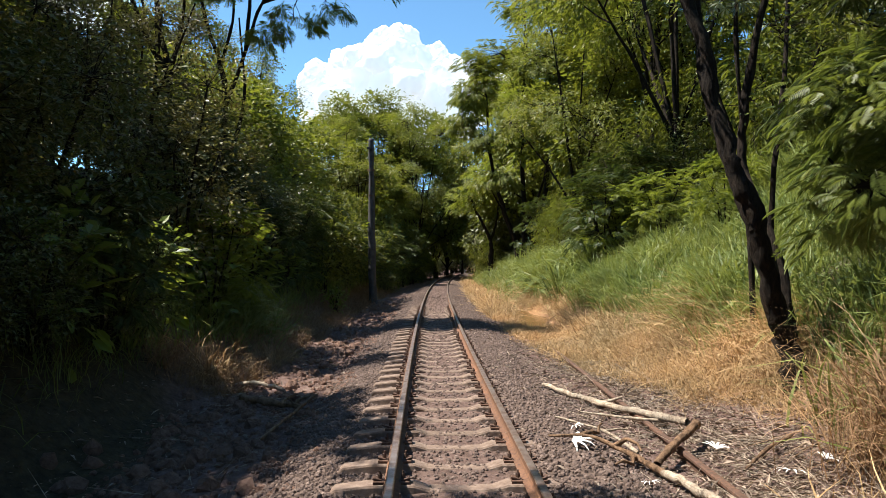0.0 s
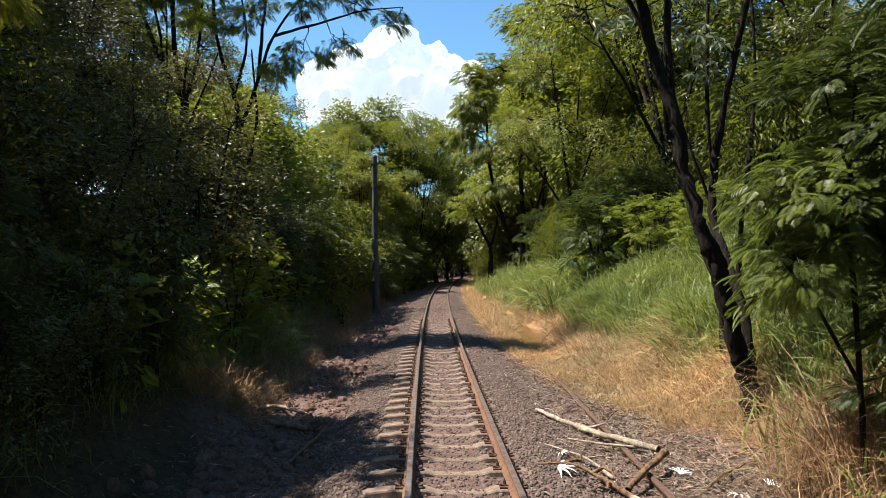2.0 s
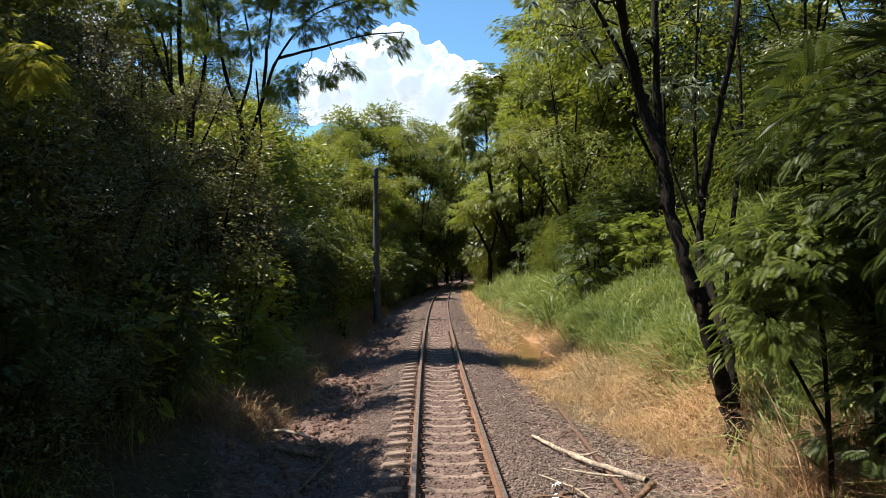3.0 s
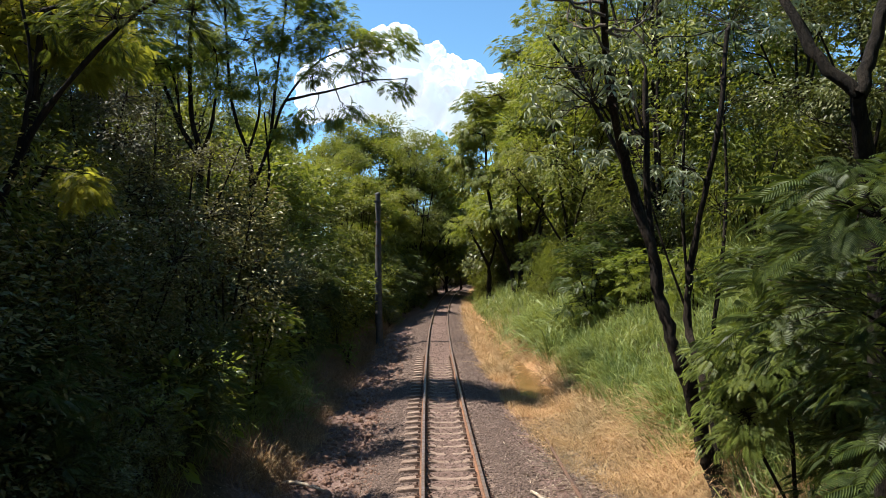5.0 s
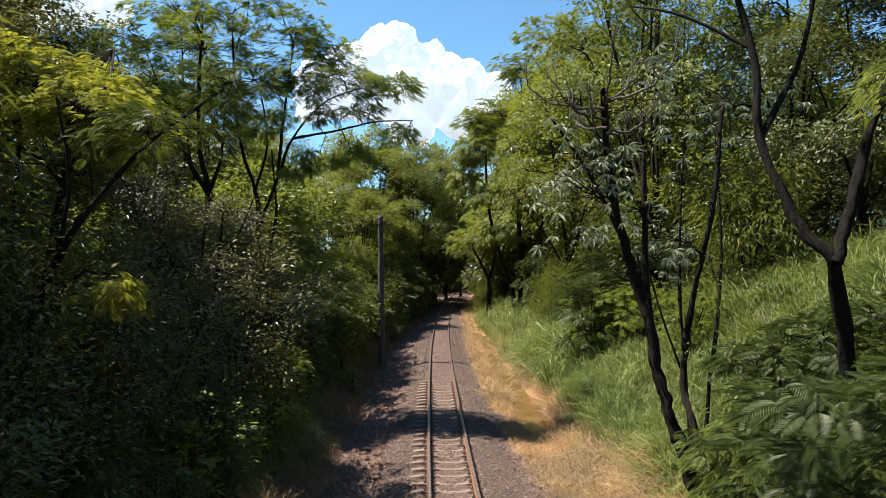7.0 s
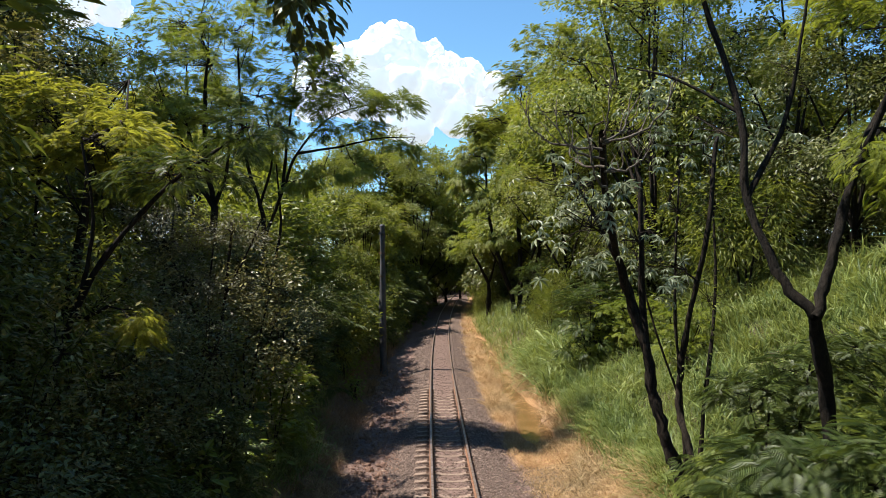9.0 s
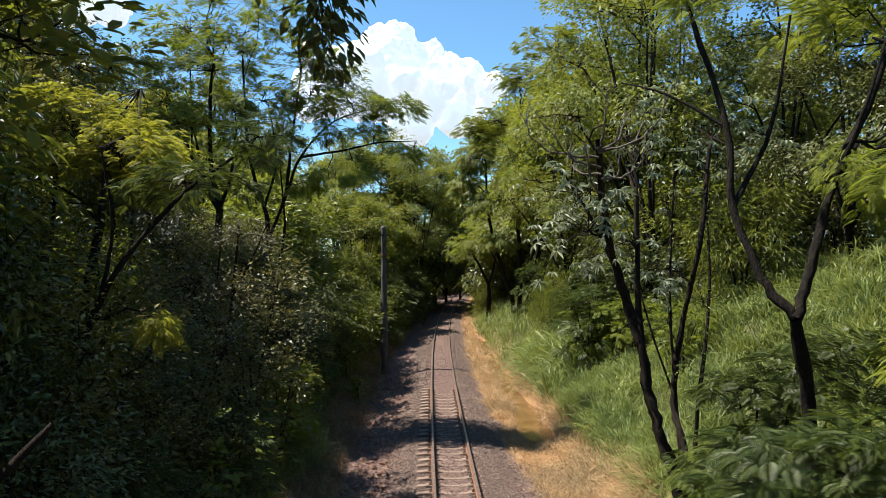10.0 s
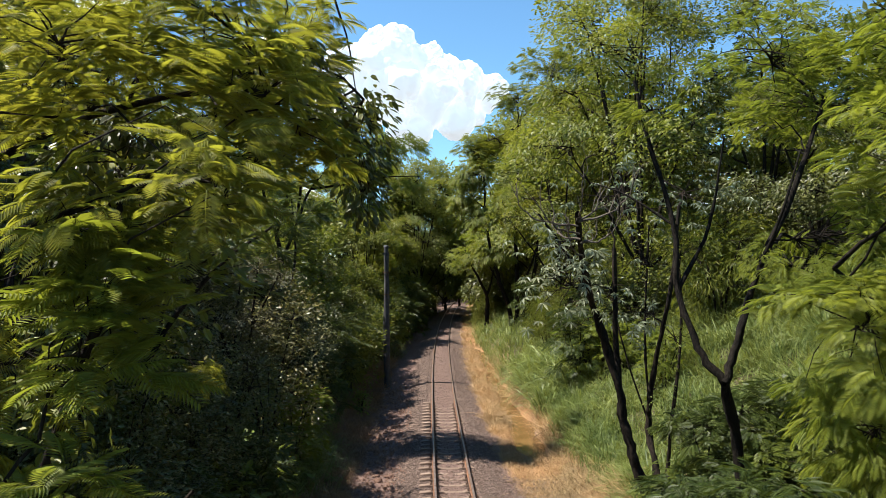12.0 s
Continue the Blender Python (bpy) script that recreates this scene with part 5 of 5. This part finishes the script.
fresh = shrub("small bright green broad-leaved sapling", OVAL, 9, 0.18, 0.20, LEAF_FRESH, 1.6, 0.5, 4)


def along_bank(u0, u1, y0, y1, step, s0, s1):
    out, y = [], y0
    while y < y1:
        u = rng.uniform(u0, u1)
        out.append((u + float(track_x(y)), y, rng.uniform(s0, s1)))
        y += step * rng.uniform(0.7, 1.3)
    return out


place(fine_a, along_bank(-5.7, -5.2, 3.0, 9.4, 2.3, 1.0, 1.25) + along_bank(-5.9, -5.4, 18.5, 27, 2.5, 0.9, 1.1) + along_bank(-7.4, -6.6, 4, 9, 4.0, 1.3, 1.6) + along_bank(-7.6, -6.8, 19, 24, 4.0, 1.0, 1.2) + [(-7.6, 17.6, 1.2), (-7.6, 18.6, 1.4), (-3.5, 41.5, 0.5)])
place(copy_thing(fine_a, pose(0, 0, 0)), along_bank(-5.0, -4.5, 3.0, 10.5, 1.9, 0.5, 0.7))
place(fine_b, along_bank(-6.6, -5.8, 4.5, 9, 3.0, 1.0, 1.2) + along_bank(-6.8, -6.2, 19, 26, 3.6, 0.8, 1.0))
place(dark_a, along_bank(-8.5, -5.6, -12, -1, 4.0, 0.9, 1.2) + along_bank(6, 9, -12, 5, 4.5, 0.9, 1.3) + along_bank(7.5, 10, 24, 60, 6.0, 1.0, 1.4) + along_bank(13.5, 15.5, 4, 22, 4.0, 0.9, 1.3) + along_bank(13.5, 16.5, 22, 42, 2.6, 1.1, 1.5))
place(lit, along_bank(-5.3, -4.5, 27, 60, 3.4, 0.8, 1.1) + along_bank(-7.6, -6.6, 27, 60, 5.0, 0.9, 1.2) + [(-3.9, 44, 0.75), (-3.7, 51, 0.8), (-3.8, 57, 0.8), (-8.6, 24.5, 1.5), (-9.0, 28.5, 1.7), (-8.8, 33, 1.6), (-9.6, 38, 1.8), (-10, 44, 2.0), (-7.8, 30.5, 1.2), (-2.6, 64, 0.8), (-2.4, 71, 0.9), (4.0, 63, 0.7), (4.6, 71, 0.9), (-1.6, 80, 1.0), (5.4, 80, 1.0)])
place(dark_b, [(-8.6, 4.5, 1.7), (-9.8, 8.5, 1.8), (-9.0, 1.0, 1.6), (-11.5, 5.5, 1.9)] + along_bank(-5.8, -4.7, 28, 60, 4.5, 0.8, 1.1) + along_bank(-8.8, -7.8, 6, 30, 5.0, 0.75, 1.0) + along_bank(8, 11, 19, 60, 7.5, 1.1, 1.6))
place(olive, [(-5.4, 7.8, 0.9), (-6.5, 9.2, 1.0), (-5.3, 6.0, 0.75), (-5.7, 4.2, 0.95), (-5.35, 13.8, 1.3), (-6.2, 19.0, 1.0), (-7.5, 31, 1.0)])
place(copy_thing(feather, pose(0, 0, 0)), [(-3.3, 54, 1.5), (-4.2, 49, 1.4), (-2.8, 60, 1.5)])
sprays = shrub("bright yellow-green feathery shrub on the grassy bank", FROND, 10, 0.32, 0.26, LEAF_FEATHER, 2.4, 1.3, 8, flat=0.2)
place(sprays, [(5.7, 22.0, 0.95), (6.6, 20.4, 0.9), (6.9, 16.6, 0.8), (6.4, 25.0, 1.0), (-4.8, 14.6, 0.9)])
# Low shrubs whose leaf colour is darkened in place of shade.
place(copy_thing(feather, pose(0, 0, 0)), [(4.4, 3.0, 0.8), (5.2, 1.8, 0.9), (4.9, 5.8, 0.8), (5.4, 0.2, 1.0), (4.6, 0.6, 0.8)])
place(fresh, [(-3.95, 25.0, 0.75), (-4.6, 13.6, 1.1), (-4.7, 7.9, 1.2), (-5.0, 17.4, 1.3), (-4.9, 10.8, 1.3), (-5.3, 22.5, 1.3)])
place(feather, [(4.5, 4.7, 0.75), (5.0, 3.6, 0.85), (5.7, 7.6, 0.7), (9.6, 9.4, 1.0), (-5.3, 24.0, 1.2), (-5.4, 28.5, 1.3), (-4.9, 34, 1.2), (-5.0, 40, 1.3), (-4.9, 4.8, 0.9), (-4.7, 9.3, 0.9), (-5.1, 19.0, 1.1), (5.3, 22.4, 1.3), (6.6, 24.5, 1.4), (-4.6, 46, 1.6), (-5.0, 58, 2.0), (5.8, 40, 1.3)])
place(copy_thing(dark_b, pose(0, 0, 0)), [(5.4, 31.5, 0.75), (6.2, 34, 0.8), (5.8, 36.5, 0.7), (15, 17, 1.4), (16, 23, 1.7), (16.5, 27, 1.8), (-11.5, 16.5, 1.4), (-12.8, 19, 1.5), (-10.6, 13.5, 1.2), (-13.2, 22.5, 1.5), (10.5, 26, 1.5), (12.2, 30, 1.8), (10.0, 22, 1.2), (16.5, 11, 1.3)])


# ---- taller woods ----
def wood_tree(label, shape, per, spread, size, leaf, tall, wide, masses, clumps, seed, bark=BARK_DARK, low=0.35, name="woodland_tree"):
    r = np.random.default_rng(seed)
    stems, blobs = [], []
    fork = tall * low * 0.6
    stems.append(([(0, 0, -0.5), (0.1, 0, fork * 0.5), (0.15, 0.1, fork)], 0.2, 0.13))
    for k in range(masses):
        a = 2 * math.pi * k / masses * 2.4 + r.uniform(-0.3, 0.3)
        q = math.sqrt((k + 0.5) / masses)
        x, y = wide * 0.72 * q * math.cos(a), wide * 0.72 * q * math.sin(a)
        z = tall * (low + (0.92 - low) * (1 - q ** 2.2) * r.uniform(0.8, 1.0) + 0.12 * r.uniform(0, 1))
        if k % 2 == 0:
            stems.append(([(0.15, 0.1, fork), (0.4 * x, 0.4 * y, 0.5 * (fork + z)), (0.85 * x, 0.85 * y, z - 0.4)], 0.075, 0.025))
        g = wide * r.uniform(0.26, 0.36)
        blobs.append((x, y, z, g, g, g * 0.62, clumps))
    return tree(name, label, (0, 0, 0), stems, blobs, shape, per, spread, size, leaf, bark, "tree", "woodland trees", 0.02, 0.42, -0.25)


big_a = wood_tree("big spreading tree with fine yellow-green foliage", BROAD, 110, 0.42, 0.155, LEAF_CANOPY, 14.0, 5.6, 16, 13, 11, low=0.2)
big_b = wood_tree("dense dark green broad-leaved woodland tree", BROAD, 80, 0.40, 0.165, LEAF_DARK, 12.0, 4.6, 13, 22, 12, low=0.25)
big_c = wood_tree("tall mid-green woodland tree with open crown", BROAD, 80, 0.42, 0.165, LEAF_MID, 13.0, 4.4, 12, 14, 13)
place(big_a, [(8.6, 25.5, 1.25), (7.2, 37, 1.1), (10.5, 49, 1.3), (-8.5, 57, 0.8), (-2.6, 69, 1.25), (8.5, 66, 1.2), (-11, 66, 0.9), (12.5, 33, 1.1)])
# (-8.2, -1.5) and (-8.0, 2.2) are unseen, added to dim the near left ground.
place(big_b, [(13.5, 19, 0.9), (-8.2, -1.5, 0.8), (-8.0, 2.2, 0.7), (14.0, 12, 0.8), (-12.5, 15, 0.85), (13, 46, 1.1), (2.5, 92, 0.9), (-6, 84, 0.8), (8.5, 3, 0.8), (10, -5, 0.9), (-11, 4, 0.9), (-9.5, -8, 0.9), (9, 82, 1.0)])
place(big_c, [(-12.0, 8, 0.9), (9.5, 31, 1.4), (14, 24, 1.1), (-14, 19, 1.0), (-13, 31, 1.0), (-14.0, 39, 0.9), (12, 56, 1.1), (-14, 50, 1.1), (6.5, 74, 1.0), (0.5, 104, 1.2), (-12, 78, 1.1), (15, 8, 0.9), (14, -3, 1.0), (-15, -2, 1.0), (-7, -20, 0.9), (7, -19, 0.9), (15, 90, 1.2)])
tree("forked_tree", "tall tree with several dark leaning trunks and a high yellow-green crown", (5.2, 46.0, ground_at(5.2, 46.0)),
     [([(5.2, 46, 0.5), (4.9, 46, 3.0), (4.0, 46, 5.6), (3.2, 46, 9.0), (3.0, 46.4, 13.0)], 0.2, 0.07), ([(5.3, 46.2, 0.6), (5.6, 46.4, 4.0), (5.4, 46.3, 9.0), (5.6, 46, 17.0)], 0.22, 0.08), ([(5.5, 46.0, 0.7), (6.4, 45.6, 4.0), (7.2, 45.4, 9.0), (8.2, 46, 18.0)], 0.2, 0.08), ([(4.9, 46, 3.0), (4.2, 45.2, 4.6), (3.2, 44.6, 6.4)], 0.1, 0.04), ([(5.6, 46.4, 4.0), (6.6, 44.6, 7.0), (7.0, 43.6, 10.0)], 0.1, 0.05)],
     [(2.2, 46, 13.2, 1.9, 1.9, 1.1, 34), (1.4, 46, 11.4, 1.2, 1.2, 0.8, 16), (2.2, 46.5, 15.2, 1.3, 1.3, 0.8, 18), (3.4, 47, 16.0, 2.1, 2.0, 1.2, 30), (5.6, 46, 19.0, 2.4, 2.2, 1.3, 34), (8.6, 47, 22.0, 2.8, 2.5, 1.6, 38), (5.0, 44, 11.6, 1.9, 1.8, 1.0, 24), (7.0, 45, 15.2, 2.3, 2.0, 1.3, 30), (8.2, 44, 18.4, 2.3, 2.2, 1.3, 32), (2.6, 45, 10.0, 1.5, 1.5, 0.8, 18), (10.6, 46, 18.6, 2.3, 2.2, 1.4, 28), (10.0, 45, 14.4, 2.2, 2.0, 1.3, 26), (3.2, 44.4, 7.2, 1.4, 1.4, 0.6, 14), (7.2, 43.4, 10.4, 1.6, 1.6, 0.9, 20), (7.6, 46, 12.0, 2.0, 2.0, 1.0, 20)],
     FROND_MID, 20, 0.6, 0.44, LEAF_CANOPY, BARK_DARK, twig=0.02, flat=0.22, hang=-0.35)
tree("bent_tree", "small dark bent tree at the track side far off", (3.9, 56.0, ground_at(3.9, 56.0)),
     [([(3.9, 56, 0.3), (3.95, 56, 2.2), (3.9, 56, 3.4), (3.2, 55.8, 5.0), (2.5, 55.6, 6.2)], 0.22, 0.08), ([(3.9, 56, 3.4), (4.4, 56, 5.0), (4.6, 56, 6.6)], 0.12, 0.05)],
     [(2.3, 55.5, 6.8, 1.8, 1.6, 1.0, 30), (4.8, 56, 7.4, 1.8, 1.8, 1.0, 30), (3.6, 56, 9.0, 2.0, 2.0, 1.2, 34)], FROND_FAR, 10, 0.8, 0.5, LEAF_FEATHER, BARK_DARK)

far_a = wood_tree("distant dark green tree of the woodland edge", BROAD, 24, 0.55, 0.5, LEAF_DARK, 11.0, 4.6, 13, 15, 21, low=0.12)
far_b = wood_tree("distant yellow-green tree of the woodland edge", BROAD, 30, 0.5, 0.40, LEAF_CANOPY, 12.5, 4.6, 13, 15, 22, low=0.12)
place(far_a, [(18, 14, 1.0), (21, 24, 1.1), (20, 36, 1.1), (18, 48, 1.1), (-17, 12, 1.0), (-19, 25, 1.0), (-18, 38, 1.0), (14, 104, 1.1), (-3, 116, 1.0), (6.0, 122, 1.2), (-14, 100, 1.1), (17, 70, 1.1)])
place(far_b, [(23, 6, 1.1), (25, 18, 1.2), (26, 31, 1.2), (24, 44, 1.2), (-22, 18, 1.1), (-23, 33, 1.1), (-20, 48, 1.1), (-16, 62, 1.1), (5.8, 84, 0.7), (1.5, 128, 1.3), (-8, 108, 1.1), (20, 84, 1.2), (11, 118, 1.2), (10, 76, 0.9), (20, 58, 1.1)])
place(copy_thing(dark_b, pose(0, 0, 0)), along_bank(-5.2, -4.0, 60, 112, 5, 1.1, 1.6) + along_bank(4.0, 6, 60, 112, 6, 0.9, 1.4))
place(copy_thing(dark_a, pose(0, 0, 0)), [(2.6, 113, 2.2), (4.4, 115, 2.0), (6.2, 112, 2.2), (0.6, 112, 2.0), (8.2, 114, 2.4), (-1.6, 114, 2.2), (5.2, 118, 3.0), (1.8, 119, 3.0)])
place(copy_thing(far_b, pose(0, 0, 0)), [(-6.2, 56, 0.35)])
place(copy_thing(far_a, pose(0, 0, 0)), [(5.2, 66, 0.7), (4.8, 63.5, 0.8), (7.6, 61, 1.1), (9.0, 99, 0.9)])
place(copy_thing(far_b, pose(0, 0, 0)), [(8.5, 57, 1.3), (9.0, 46, 1.2), (11.5, 39, 1.2), (-15.0, 52, 0.9)])
place(copy_thing(far_a, pose(0, 0, 0)), [(0.2, 98, 0.42), (6.0, 98, 0.42), (1.4, 106, 0.5), (5.4, 106, 0.5), (3.4, 112, 0.6)])
far_c = wood_tree("sunlit yellow-green feathery tree beyond the bend", BROAD, 46, 0.5, 0.30, LEAF_CANOPY, 13.0, 4.8, 15, 16, 31, low=0.12)
place(far_c, [(-6.4, 50, 0.75), (-6.6, 57, 0.8), (-5.8, 64, 0.85), (-5.2, 72, 0.9), (7.0, 78, 0.9), (-13.5, 34, 0.8), (-13.5, 45, 0.9), (-6.0, 62, 0.75), (-3.4, 72, 1.5), (-7.5, 75, 1.4), (-11.0, 72, 1.3), (0.6, 86, 1.1), (8.6, 55, 1.35), (-0.8, 82, 1.6), (7.2, 69, 1.7), (-13.0, 55, 0.8)])
